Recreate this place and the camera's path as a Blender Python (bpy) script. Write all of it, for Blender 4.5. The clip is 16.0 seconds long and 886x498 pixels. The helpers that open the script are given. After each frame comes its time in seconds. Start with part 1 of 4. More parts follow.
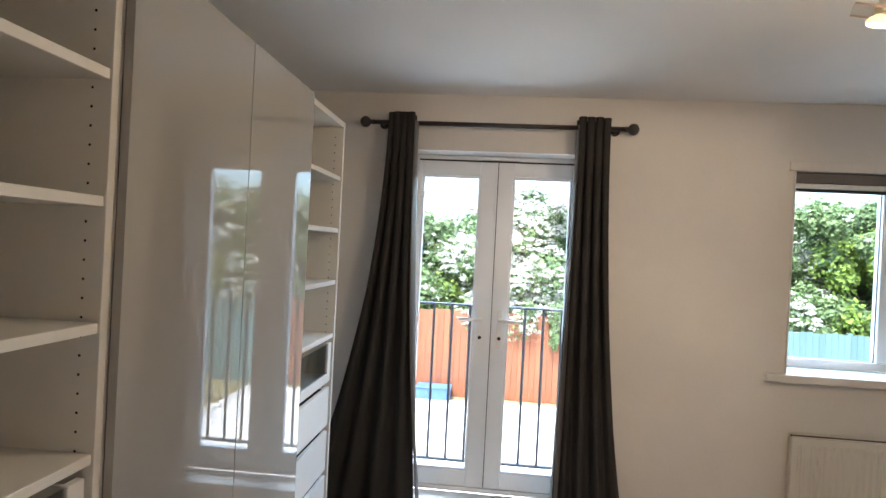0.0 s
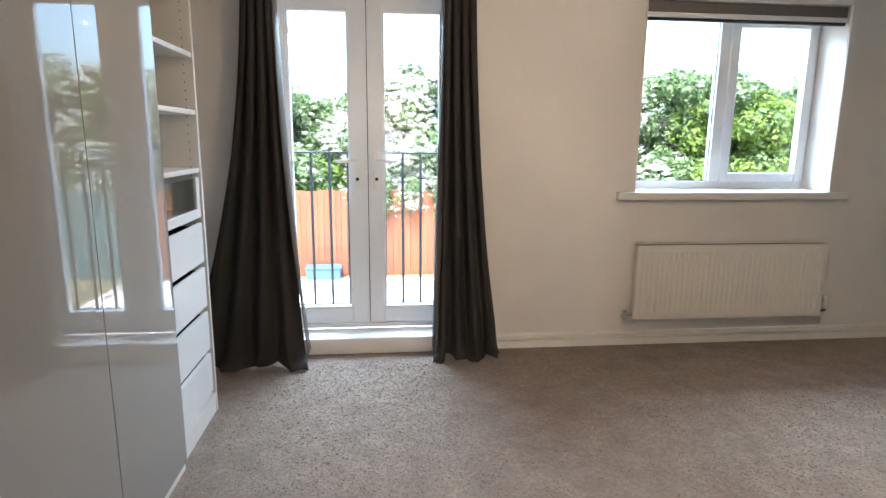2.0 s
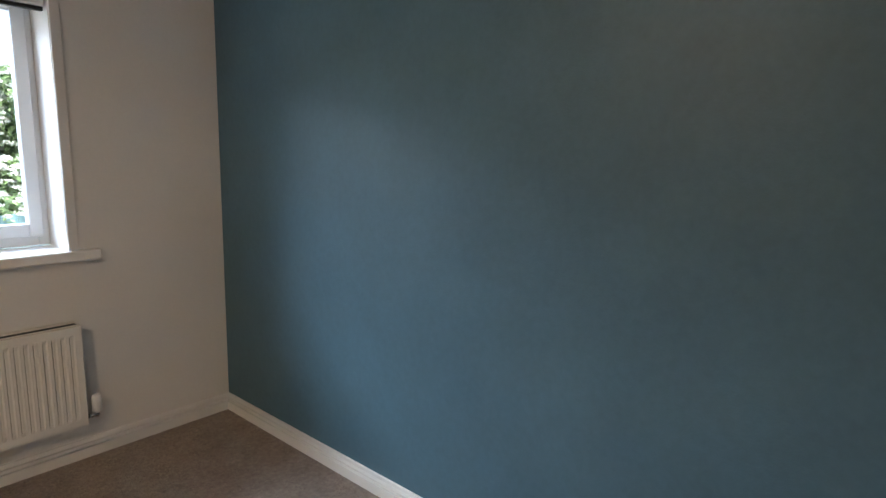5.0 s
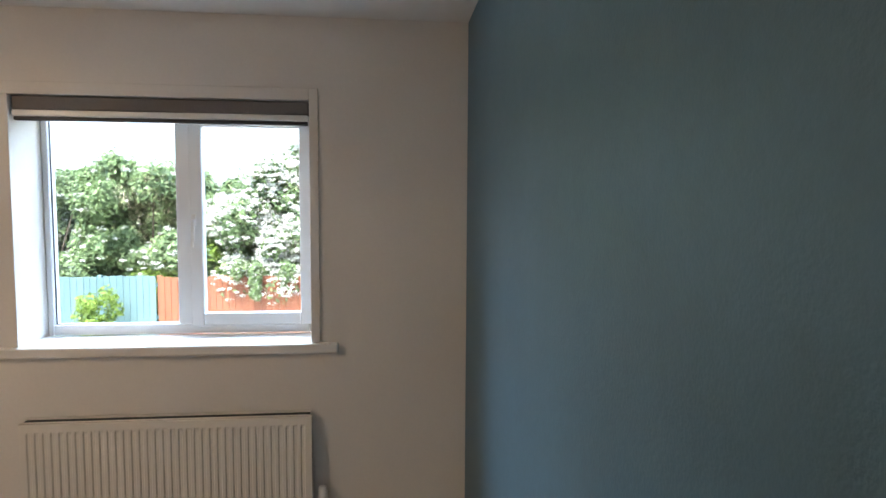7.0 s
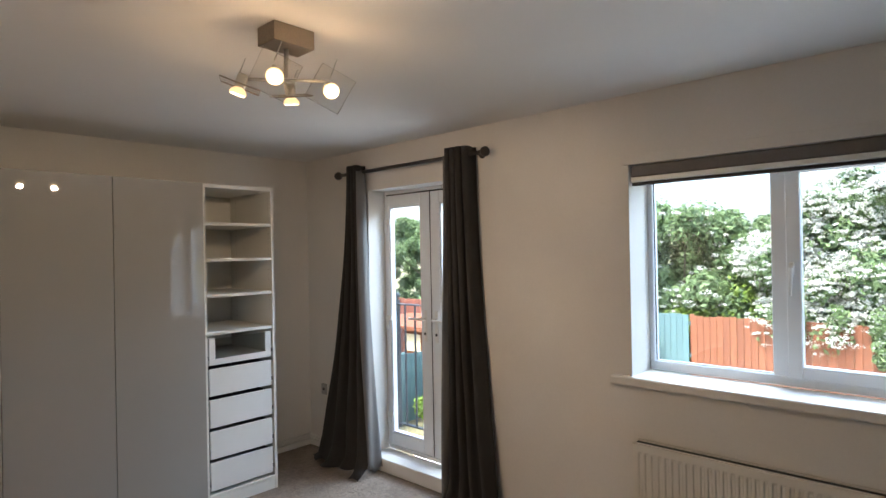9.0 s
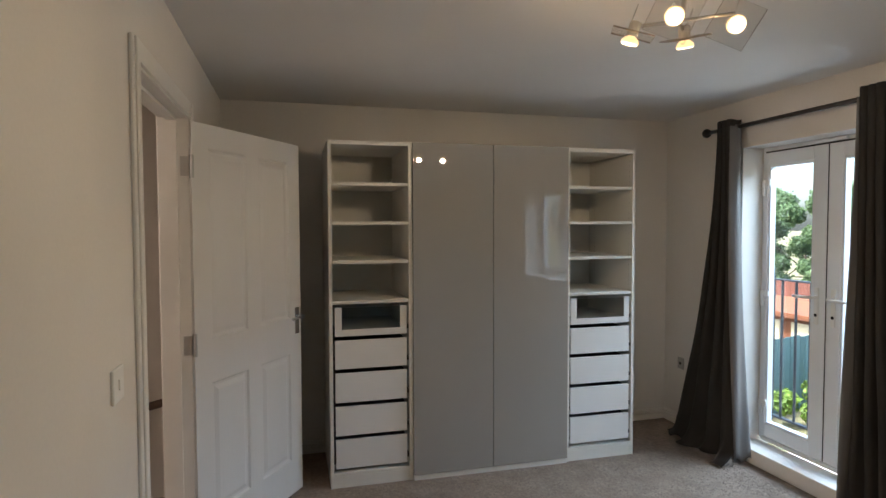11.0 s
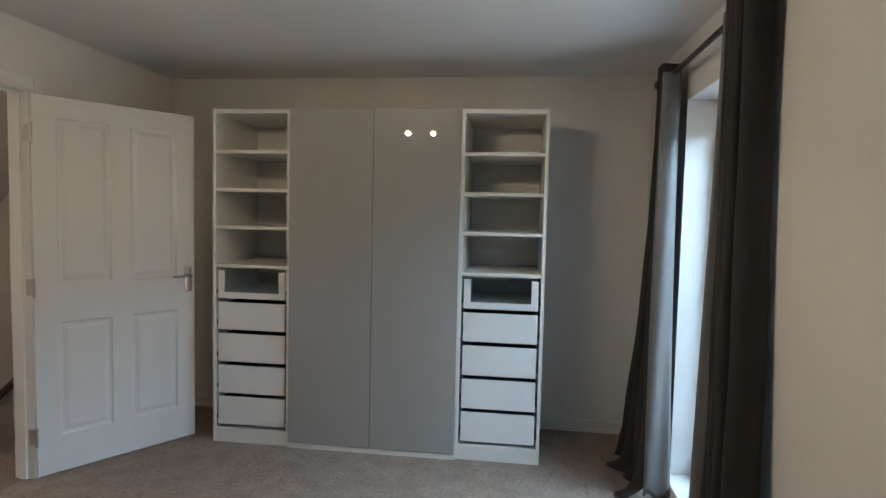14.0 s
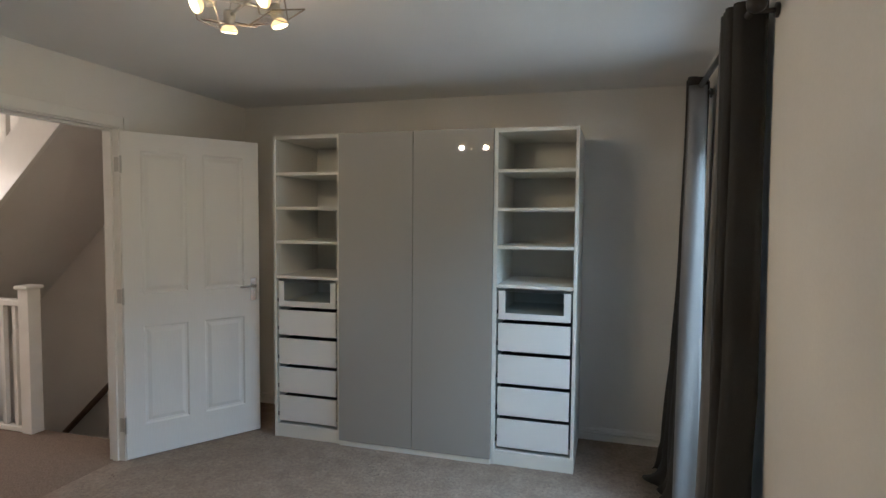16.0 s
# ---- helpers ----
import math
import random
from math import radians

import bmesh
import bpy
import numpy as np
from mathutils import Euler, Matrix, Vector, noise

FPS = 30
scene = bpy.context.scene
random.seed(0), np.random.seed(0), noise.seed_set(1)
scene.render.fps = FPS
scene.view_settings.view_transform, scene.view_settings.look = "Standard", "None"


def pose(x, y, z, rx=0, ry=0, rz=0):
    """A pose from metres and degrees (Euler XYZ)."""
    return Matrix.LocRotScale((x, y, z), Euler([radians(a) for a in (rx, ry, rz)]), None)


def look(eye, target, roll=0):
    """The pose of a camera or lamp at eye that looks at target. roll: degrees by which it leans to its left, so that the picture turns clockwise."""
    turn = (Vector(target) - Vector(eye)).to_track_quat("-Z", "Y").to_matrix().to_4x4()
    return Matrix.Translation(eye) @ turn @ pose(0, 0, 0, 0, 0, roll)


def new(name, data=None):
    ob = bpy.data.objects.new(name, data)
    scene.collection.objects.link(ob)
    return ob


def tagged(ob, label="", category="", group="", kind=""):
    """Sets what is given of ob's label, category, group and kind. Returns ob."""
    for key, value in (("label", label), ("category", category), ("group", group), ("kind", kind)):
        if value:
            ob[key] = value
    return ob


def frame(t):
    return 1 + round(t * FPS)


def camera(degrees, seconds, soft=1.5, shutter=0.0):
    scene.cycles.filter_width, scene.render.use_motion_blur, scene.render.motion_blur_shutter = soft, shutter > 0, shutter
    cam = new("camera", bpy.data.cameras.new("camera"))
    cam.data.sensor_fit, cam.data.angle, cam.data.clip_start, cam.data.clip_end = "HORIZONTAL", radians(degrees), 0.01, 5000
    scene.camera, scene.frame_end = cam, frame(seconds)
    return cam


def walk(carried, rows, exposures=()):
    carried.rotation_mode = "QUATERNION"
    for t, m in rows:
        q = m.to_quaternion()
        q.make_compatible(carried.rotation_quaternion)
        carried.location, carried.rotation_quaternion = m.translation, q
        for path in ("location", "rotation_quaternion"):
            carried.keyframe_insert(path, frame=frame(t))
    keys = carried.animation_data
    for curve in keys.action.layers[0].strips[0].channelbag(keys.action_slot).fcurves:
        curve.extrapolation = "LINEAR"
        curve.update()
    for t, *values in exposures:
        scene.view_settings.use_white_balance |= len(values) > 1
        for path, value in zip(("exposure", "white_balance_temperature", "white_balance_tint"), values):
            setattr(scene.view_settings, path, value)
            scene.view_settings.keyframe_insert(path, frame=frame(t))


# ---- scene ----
cam = camera(75.4, 16.0)
PATH = [
    (0, (0.001, 0.042, 1.485), (-0.189, 2.033, 1.481), 2.9),
    (0.5, (0.022, -0.002, 1.396), (-0.366, 1.954, 1.243), 2.8),
    (1, (0.057, -0.024, 1.336), (-0.354, 1.904, 0.997), 1.6),
    (1.5, (0.058, -0.022, 1.262), (-0.118, 1.934, 0.884), 1.0),
    (2, (0.062, -0.017, 1.214), (0.271, 1.936, 0.838), 0.5),
    (2.5, (0.131, -0.039, 1.209), (0.716, 1.837, 0.837), 0.2),
    (3, (0.228, -0.034, 1.217), (1.242, 1.645, 0.826), -0.2),
    (3.5, (0.459, 0.03, 1.234), (1.825, 1.438, 0.845), -0.1),
    (4, (0.872, 0.197, 1.298), (2.515, 1.274, 0.923), 0.4),
    (4.2, (1.078, 0.247, 1.299), (2.765, 1.263, 0.95), 0.4),
    (6.3, (2.932, 0.695, 1.514), (3.601, 2.563, 1.261), 1.8),
    (6.5, (2.99, 0.668, 1.515), (3.538, 2.579, 1.294), 1.1),
    (7, (3.052, 0.631, 1.51), (3.249, 2.617, 1.374), 0.3),
    (7.5, (2.963, 0.569, 1.556), (2.807, 2.56, 1.454), 0.1),
    (8, (2.897, 0.532, 1.562), (2.308, 2.442, 1.498), -0.2),
    (8.5, (2.826, 0.487, 1.553), (1.841, 2.227, 1.528), -0.6),
    (9, (2.771, 0.445, 1.564), (1.411, 1.912, 1.572), -1.1),
    (9.5, (2.713, 0.39, 1.583), (1.103, 1.575, 1.624), -1.1),
    (10, (2.662, 0.335, 1.592), (0.87, 1.221, 1.643), -0.4),
    (10.2, (2.633, 0.312, 1.6), (0.793, 1.097, 1.635), -0.4),
    (12.3, (2.611, 0.65, 1.344), (0.643, 0.951, 1.149), 0.4),
    (12.5, (2.601, 0.855, 1.363), (0.628, 1.128, 1.175), 0.6),
    (13, (2.541, 1.443, 1.384), (0.551, 1.563, 1.223), 1.2),
    (13.5, (2.552, 1.914, 1.407), (0.558, 1.855, 1.268), 1.6),
    (14, (2.548, 2.332, 1.421), (0.568, 2.083, 1.299), 1.3),
    (14.5, (2.592, 2.624, 1.452), (0.633, 2.235, 1.35), 0.8),
    (15, (2.615, 2.773, 1.518), (0.684, 2.263, 1.423), 0.5),
    (15.5, (2.636, 2.745, 1.55), (0.718, 2.19, 1.441), 0.4),
    (16, (2.647, 2.681, 1.489), (0.731, 2.12, 1.377), 0.5),
]
EXPOSURES = [(0.0, 3.02, 5650, 5), (1.5, 3.3, 5550, 5), (3.5, 3.05, 5800, 7), (6.5, 3.05, 5800, 8), (8.0, 2.83, 5800, 7), (10.2, 2.5, 5800, 5), (12.5, 2.62, 5300, 0), (16.0, 2.6, 5250, -1)]
SPOT_W, SPILL_W, SKY_W = 1.35, 0.195, 160.0
walk(cam, [(t, look(eye, target, roll)) for t, eye, target, roll in PATH], EXPOSURES)

# ---------------------------------------------------------------- light
world = bpy.data.worlds.new("world")
scene.world = world
world.use_nodes = True
wn = world.node_tree.nodes
sky = wn.new("ShaderNodeTexSky")
sky.sky_type, sky.sun_disc = "NISHITA", False
sky.sun_elevation, sky.sun_rotation = radians(65), radians(200)
sky.dust_density, sky.air_density = 4.0, 1.0
world.node_tree.links.new(sky.outputs[0], wn["Background"].inputs[0])
wn["Background"].inputs[1].default_value = 0.15
sun = new("sun", bpy.data.lights.new("sun", "SUN"))
sun.data.energy, sun.data.angle, sun.data.color = 2.3, radians(10), (1.0, 0.95, 0.87)
sun.matrix_world = look((-6.8, -18.8, 42.9), (0, 0, 0))

# The bright sky above the garden, as one broad lamp outside the two openings.
sky_lamp = new("sky_lamp", bpy.data.lights.new("sky_lamp", "AREA"))
sky_lamp.data.shape, sky_lamp.data.size, sky_lamp.data.size_y = "RECTANGLE", 6.0, 2.2
sky_lamp.data.energy, sky_lamp.data.color = SKY_W, (0.80, 0.90, 1.0)
sky_lamp.matrix_world = look((1.0, 6.3, 3.75), (1.0, 1.6, 1.1))


# ---------------------------------------------------------------- materials
def shader(name, color, rough=0.6, metal=0.0, grain=0.0, grain_scale=60.0, blotch=0.0, blotch_scale=3.0, bump=0.0, bump_scale=200.0,
           coat=0.0, spec=0.5, island=0.0, objrand=0.0, stretch=(1, 1, 1), fleck=0.0, fleck_scale=25.0):
    m = bpy.data.materials.new(name)
    m.use_nodes = True
    nt = m.node_tree
    b = nt.nodes["Principled BSDF"]
    b.inputs["Roughness"].default_value, b.inputs["Metallic"].default_value = rough, metal
    b.inputs["Coat Weight"].default_value, b.inputs["Coat Roughness"].default_value = coat, 0.0
    b.inputs["Coat IOR"].default_value = 1.72
    b.inputs["Specular IOR Level"].default_value = spec
    co = nt.nodes.new("ShaderNodeTexCoord")
    mp = nt.nodes.new("ShaderNodeMapping")
    mp.inputs["Scale"].default_value = stretch
    nt.links.new(co.outputs["Object"], mp.inputs["Vector"])
    value = None

    def wave(scale, amount, detail):
        n = nt.nodes.new("ShaderNodeTexNoise")
        n.inputs["Scale"].default_value, n.inputs["Detail"].default_value = scale, detail
        nt.links.new(mp.outputs[0], n.inputs["Vector"])
        r = nt.nodes.new("ShaderNodeMapRange")
        r.inputs["From Min"].default_value, r.inputs["From Max"].default_value = 0.3, 0.7
        r.inputs["To Min"].default_value, r.inputs["To Max"].default_value = 1 - amount, 1 + amount
        nt.links.new(n.outputs["Fac"], r.inputs["Value"])
        return r.outputs[0]

    def times(a, c):
        if a is None:
            return c
        k = nt.nodes.new("ShaderNodeMath")
        k.operation = "MULTIPLY"
        nt.links.new(a, k.inputs[0])
        nt.links.new(c, k.inputs[1])
        return k.outputs[0]

    def spread(sock, amount):
        r = nt.nodes.new("ShaderNodeMapRange")
        r.inputs["To Min"].default_value, r.inputs["To Max"].default_value = 1 - amount, 1 + amount
        nt.links.new(sock, r.inputs["Value"])
        return r.outputs[0]

    if grain:
        value = times(value, wave(grain_scale, grain, 4))
    if blotch:
        value = times(value, wave(blotch_scale, blotch, 3))
    if fleck:
        n = nt.nodes.new("ShaderNodeTexNoise")
        n.inputs["Scale"].default_value, n.inputs["Detail"].default_value, n.inputs["Distortion"].default_value = fleck_scale, 5, 1.2
        nt.links.new(mp.outputs[0], n.inputs["Vector"])
        k = nt.nodes.new("ShaderNodeMapRange")
        k.inputs["From Min"].default_value, k.inputs["From Max"].default_value = 0.60, 0.70
        k.inputs["To Min"].default_value, k.inputs["To Max"].default_value = 1.0, 1.0 - fleck
        nt.links.new(n.outputs["Fac"], k.inputs["Value"])
        value = times(value, k.outputs[0])
    if island:
        value = times(value, spread(nt.nodes.new("ShaderNodeNewGeometry").outputs["Random Per Island"], island))
    if objrand:
        value = times(value, spread(nt.nodes.new("ShaderNodeObjectInfo").outputs["Random"], objrand))
    if value is None:
        b.inputs["Base Color"].default_value = (*color, 1)
    else:
        v = nt.nodes.new("ShaderNodeVectorMath")
        v.operation = "SCALE"
        v.inputs[0].default_value = color
        nt.links.new(value, v.inputs["Scale"])
        nt.links.new(v.outputs[0], b.inputs["Base Color"])
    if bump:
        n = nt.nodes.new("ShaderNodeTexNoise")
        n.inputs["Scale"].default_value, n.inputs["Detail"].default_value = bump_scale, 5
        nt.links.new(mp.outputs[0], n.inputs["Vector"])
        k = nt.nodes.new("ShaderNodeBump")
        k.inputs["Strength"].default_value, k.inputs["Distance"].default_value = bump, 0.01
        nt.links.new(n.outputs["Fac"], k.inputs["Height"])
        nt.links.new(k.outputs[0], b.inputs["Normal"])
    return m


def pane_glass(name, tint=(0.97, 0.985, 0.98), gloss_most=0.6, gloss_least=0.03):
    m = bpy.data.materials.new(name)
    m.use_nodes = True
    nt = m.node_tree
    nt.nodes.remove(nt.nodes["Principled BSDF"])
    clear, gloss, mix, edge, curve, part_of = (nt.nodes.new("ShaderNode" + k) for k in ("BsdfTransparent", "BsdfGlossy", "MixShader", "LayerWeight", "Math", "Math"))
    clear.inputs[0].default_value = (*tint, 1)
    gloss.inputs["Roughness"].default_value = 0.02
    edge.inputs[0].default_value = 0.5
    curve.operation, part_of.operation = "POWER", "MULTIPLY_ADD"
    curve.inputs[1].default_value = 4.0
    part_of.inputs[1].default_value, part_of.inputs[2].default_value = gloss_most, gloss_least
    nt.links.new(edge.outputs["Facing"], curve.inputs[0])
    nt.links.new(curve.outputs[0], part_of.inputs[0])
    nt.links.new(part_of.outputs[0], mix.inputs[0])
    nt.links.new(clear.outputs[0], mix.inputs[1])
    nt.links.new(gloss.outputs[0], mix.inputs[2])
    nt.links.new(mix.outputs[0], nt.nodes["Material Output"].inputs[0])
    return m


def glowing(name, color, strength):
    m = bpy.data.materials.new(name)
    m.use_nodes = True
    b = m.node_tree.nodes["Principled BSDF"]
    b.inputs["Base Color"].default_value = (*color, 1)
    b.inputs["Emission Color"].default_value, b.inputs["Emission Strength"].default_value = (*color, 1), strength
    return m


def leafy(name, color, amount):
    m = shader(name, color, 0.55, island=amount, spec=0.3)
    nt = m.node_tree
    b = nt.nodes["Principled BSDF"]
    src = b.inputs["Base Color"].links[0].from_socket
    t, mix = nt.nodes.new("ShaderNodeBsdfTranslucent"), nt.nodes.new("ShaderNodeMixShader")
    mix.inputs[0].default_value = 0.42
    nt.links.new(src, t.inputs[0])
    nt.links.new(b.outputs[0], mix.inputs[1])
    nt.links.new(t.outputs[0], mix.inputs[2])
    nt.links.new(mix.outputs[0], nt.nodes["Material Output"].inputs[0])
    return m


M_WALL = shader("cream_emulsion", (0.74, 0.702, 0.652), 0.75, blotch=0.04, blotch_scale=1.7, grain=0.015, grain_scale=90, bump=0.06, bump_scale=260)
M_CEIL = shader("white_ceiling_paint", (0.78, 0.76, 0.73), 0.85, blotch=0.02, blotch_scale=2, bump=0.06, bump_scale=180)
M_TEAL = shader("teal_emulsion", (0.078, 0.146, 0.188), 0.46, blotch=0.07, blotch_scale=3.5, grain=0.05, grain_scale=45, bump=0.10, bump_scale=160, spec=0.5)
M_TRIM = shader("white_gloss_trim", (0.78, 0.75, 0.70), 0.32, blotch=0.03, blotch_scale=6, bump=0.03, bump_scale=60)
M_UPVC = shader("white_upvc", (0.80, 0.82, 0.84), 0.28, blotch=0.02, blotch_scale=5)
M_DOOR = shader("white_painted_door", (0.78, 0.75, 0.71), 0.4, blotch=0.02, blotch_scale=4, bump=0.08, bump_scale=120, stretch=(1, 1, 0.12))
M_FOIL = shader("white_foil_board", (0.76, 0.74, 0.69), 0.38, blotch=0.015, blotch_scale=5)
M_FRONT = shader("white_drawer_foil", (0.78, 0.77, 0.75), 0.35, blotch=0.015, blotch_scale=5)
M_GLOSS = shader("high_gloss_grey", (0.34, 0.325, 0.305), 0.5, blotch=0.01, blotch_scale=2, coat=1.0, spec=0.0)
M_DARK = shader("dark_drawer_metal", (0.018, 0.018, 0.022), 0.5, grain=0.1)
M_HOLE = shader("shelf_pin_hole", (0.02, 0.018, 0.016), 0.9)
M_METAL = shader("brushed_steel", (0.55, 0.53, 0.50), 0.42, 1.0, grain=0.06, grain_scale=160, stretch=(1, 1, 8))
M_BOX = shader("satin_bronze_steel", (0.34, 0.29, 0.24), 0.38, 1.0, grain=0.08, grain_scale=120, stretch=(1, 8, 1))
M_CHROME = shader("chrome", (0.75, 0.75, 0.75), 0.12, 1.0)
M_BLACK = shader("black_painted_iron", (0.018, 0.02, 0.026), 0.45, grain=0.15, grain_scale=40)
M_ROD = shader("dark_bronze_rod", (0.035, 0.028, 0.024), 0.35, grain=0.1, grain_scale=50)
M_CURT = shader("charcoal_woven_curtain", (0.030, 0.027, 0.024), 0.85, grain=0.18, grain_scale=300, blotch=0.12, blotch_scale=5, bump=0.25, bump_scale=420)
# Paler grey for light glancing off the satin curtain cloth, put into colour.
M_SHEEN = shader("grey_satin_sheen", (0.15, 0.142, 0.135), 0.40, grain=0.05, grain_scale=200, blotch=0.06, blotch_scale=7, bump=0.1, bump_scale=25)
M_RAD = shader("white_radiator_enamel", (0.76, 0.72, 0.65), 0.33, blotch=0.02, blotch_scale=6)
M_PLAS = shader("white_moulded_plastic", (0.80, 0.79, 0.76), 0.3)
M_GREYPLATE = shader("satin_grey_plate", (0.40, 0.38, 0.35), 0.45)
M_SLOT = shader("black_slot", (0.01, 0.01, 0.01), 0.7)
M_BLIND = shader("grey_blind_fabric", (0.17, 0.155, 0.15), 0.8, grain=0.06, grain_scale=150, bump=0.1, bump_scale=300)
M_BRASS = shader("brass_hook", (0.55, 0.40, 0.16), 0.35, 1.0)
M_COPPER = shader("painted_pipe", (0.55, 0.5, 0.45), 0.4)
M_GLASS = pane_glass("window_glass")
M_SMOKE = pane_glass("smoked_drawer_glass", (0.80, 0.82, 0.81))
M_LAMPGLASS = pane_glass("clear_lamp_glass", (0.97, 0.96, 0.94), 0.25, 0.015)
M_BULB = glowing("lit_spot_bulb", (1.0, 0.80, 0.45), 1.2)
M_BULBRIM = glowing("frosted_bulb_rim", (1.0, 0.62, 0.27), 0.22)
M_CARPET = shader("beige_brown_carpet", (0.295, 0.238, 0.193), 0.95, grain=0.16, grain_scale=45, blotch=0.15, blotch_scale=8, bump=0.6, bump_scale=110, spec=0.1)
M_PILE = shader("twisted_carpet_pile", (0.305, 0.246, 0.200), 0.95, grain=0.11, grain_scale=22, blotch=0.15, blotch_scale=5, island=0.08, spec=0.05, fleck=0.30, fleck_scale=13)
M_LCARPET = shader("brown_landing_carpet", (0.22, 0.168, 0.135), 0.95, grain=0.25, grain_scale=150, bump=0.8, bump_scale=95, spec=0.1)
M_OAK = shader("dark_wood_handrail", (0.10, 0.06, 0.04), 0.4, grain=0.2, grain_scale=20, stretch=(1, 0.1, 1))
M_PAVE = shader("pale_concrete_paving", (0.58, 0.56, 0.53), 0.85, grain=0.12, grain_scale=30, blotch=0.12, blotch_scale=1.2, bump=0.3, bump_scale=60)
M_GRASS = shader("dry_garden_ground", (0.16, 0.14, 0.07), 0.95, grain=0.4, grain_scale=12, blotch=0.3, blotch_scale=0.8, bump=1.0, bump_scale=20)
M_ORANGE = shader("orange_stained_timber", (0.172, 0.058, 0.023), 0.7, grain=0.2, grain_scale=10, blotch=0.1, blotch_scale=1, objrand=0.16, bump=0.3, bump_scale=30, stretch=(6, 6, 0.5))
M_BROWN = shader("red_brown_fence", (0.22, 0.075, 0.05), 0.8, grain=0.2, grain_scale=10, objrand=0.2, stretch=(6, 6, 0.5))
M_TEALF = shader("pale_teal_painted_timber", (0.088, 0.150, 0.152), 0.7, grain=0.12, grain_scale=10, objrand=0.1, bump=0.3, bump_scale=30, stretch=(6, 6, 0.5))
M_BRICK = shader("red_brick_wall", (0.30, 0.15, 0.10), 0.85, grain=0.2, grain_scale=14)
M_BARK = shader("bark", (0.10, 0.075, 0.05), 0.9, grain=0.3, grain_scale=14, bump=0.8, bump_scale=20)
M_LEAF = leafy("hawthorn_leaf", (0.17, 0.235, 0.10), 0.38)
M_LEAF2 = leafy("fresh_yellow_green_leaf", (0.18, 0.26, 0.045), 0.45)
# Darker green that puts the shade inside the crowns into the leaf colour.
M_LEAF3 = leafy("shaded_inner_leaf", (0.125, 0.18, 0.085), 0.4)
M_BLOSSOM = leafy("white_may_blossom", (0.58, 0.58, 0.52), 0.25)
M_CREAM = shader("cream_painted_board", (0.6, 0.5, 0.33), 0.6, grain=0.05)
M_ROOF = shader("grey_roof_tile", (0.12, 0.11, 0.11), 0.8, grain=0.2)
M_BIN = shader("blue_plastic", (0.05, 0.10, 0.28), 0.5)


# ---------------------------------------------------------------- mesh helpers
def add_box(bm, x0, y0, z0, x1, y1, z1, m=None):
    vs = [bm.verts.new((x, y, z)) for z in (z0, z1) for y in (y0, y1) for x in (x0, x1)]
    for f in ((0, 2, 3, 1), (4, 5, 7, 6), (0, 1, 5, 4), (2, 6, 7, 3), (0, 4, 6, 2), (1, 3, 7, 5)):
        bm.faces.new([vs[i] for i in f])
    if m is not None:
        bmesh.ops.transform(bm, matrix=m, verts=vs)
    return vs


def box(x0, y0, z0, x1, y1, z1, bevel=0.0, seg=2, m=None):
    bm = bmesh.new()
    add_box(bm, x0, y0, z0, x1, y1, z1, m)
    if bevel:
        bmesh.ops.bevel(bm, geom=bm.edges[:], offset=bevel, segments=seg, affect="EDGES", profile=0.5)
    return bm


def boxes(rows, bevel=0.0):
    bm = bmesh.new()
    for r in rows:
        add_box(bm, *r)
    if bevel:
        bmesh.ops.bevel(bm, geom=bm.edges[:], offset=bevel, segments=1, affect="EDGES")
    return bm


def rod(a, b, r0, r1=None, seg=12, bm=None):
    bm = bm or bmesh.new()
    a, b = Vector(a), Vector(b)
    q = (b - a).to_track_quat("Z", "Y").to_matrix().to_4x4()
    bmesh.ops.create_cone(bm, cap_ends=True, segments=seg, radius1=r0, radius2=r0 if r1 is None else r1, depth=(b - a).length,
                          matrix=Matrix.Translation((a + b) / 2) @ q)
    return bm


def lathe(profile, seg=20, m=None):
    """A turned solid from (radius, height) pairs about z."""
    bm = bmesh.new()
    rings = [[bm.verts.new((r * math.cos(2 * math.pi * k / seg), r * math.sin(2 * math.pi * k / seg), z)) for k in range(seg)] for r, z in profile]
    for a, b in zip(rings, rings[1:]):
        for k in range(seg):
            bm.faces.new((a[k], a[(k + 1) % seg], b[(k + 1) % seg], b[k]))
    bm.faces.new(rings[0][::-1])
    bm.faces.new(rings[-1])
    if m is not None:
        bmesh.ops.transform(bm, matrix=m, verts=bm.verts[:])
    return bm


def extruded(profile, a, b, out):
    """A moulding: (out, up) pairs swept straight from a to b; out is the unit way off the wall."""
    bm = bmesh.new()
    a, b, out = Vector(a), Vector(b), Vector(out)
    ends = [[bm.verts.new(p + out * o + Vector((0, 0, u))) for o, u in profile] for p in (a, b)]
    n = len(profile)
    for k in range(n):
        bm.faces.new((ends[0][k], ends[0][(k + 1) % n], ends[1][(k + 1) % n], ends[1][k]))
    bm.faces.new(ends[0][::-1])
    bm.faces.new(ends[1])
    bmesh.ops.recalc_face_normals(bm, faces=bm.faces[:])
    return bm


def mesh_from(name, bm, material, smooth=False):
    me = bpy.data.meshes.new(name)
    bmesh.ops.recalc_face_normals(bm, faces=bm.faces[:])
    if smooth:
        for f in bm.faces:
            f.smooth = True
    bm.to_mesh(me)
    bm.free()
    me.materials.append(material)
    return me


def thing(name, label, category, group="", at=(0, 0, 0), kind=""):
    ob = new(name)
    ob.location = at
    ob.empty_display_size = 0.1
    return tagged(ob, label, category, group, kind)


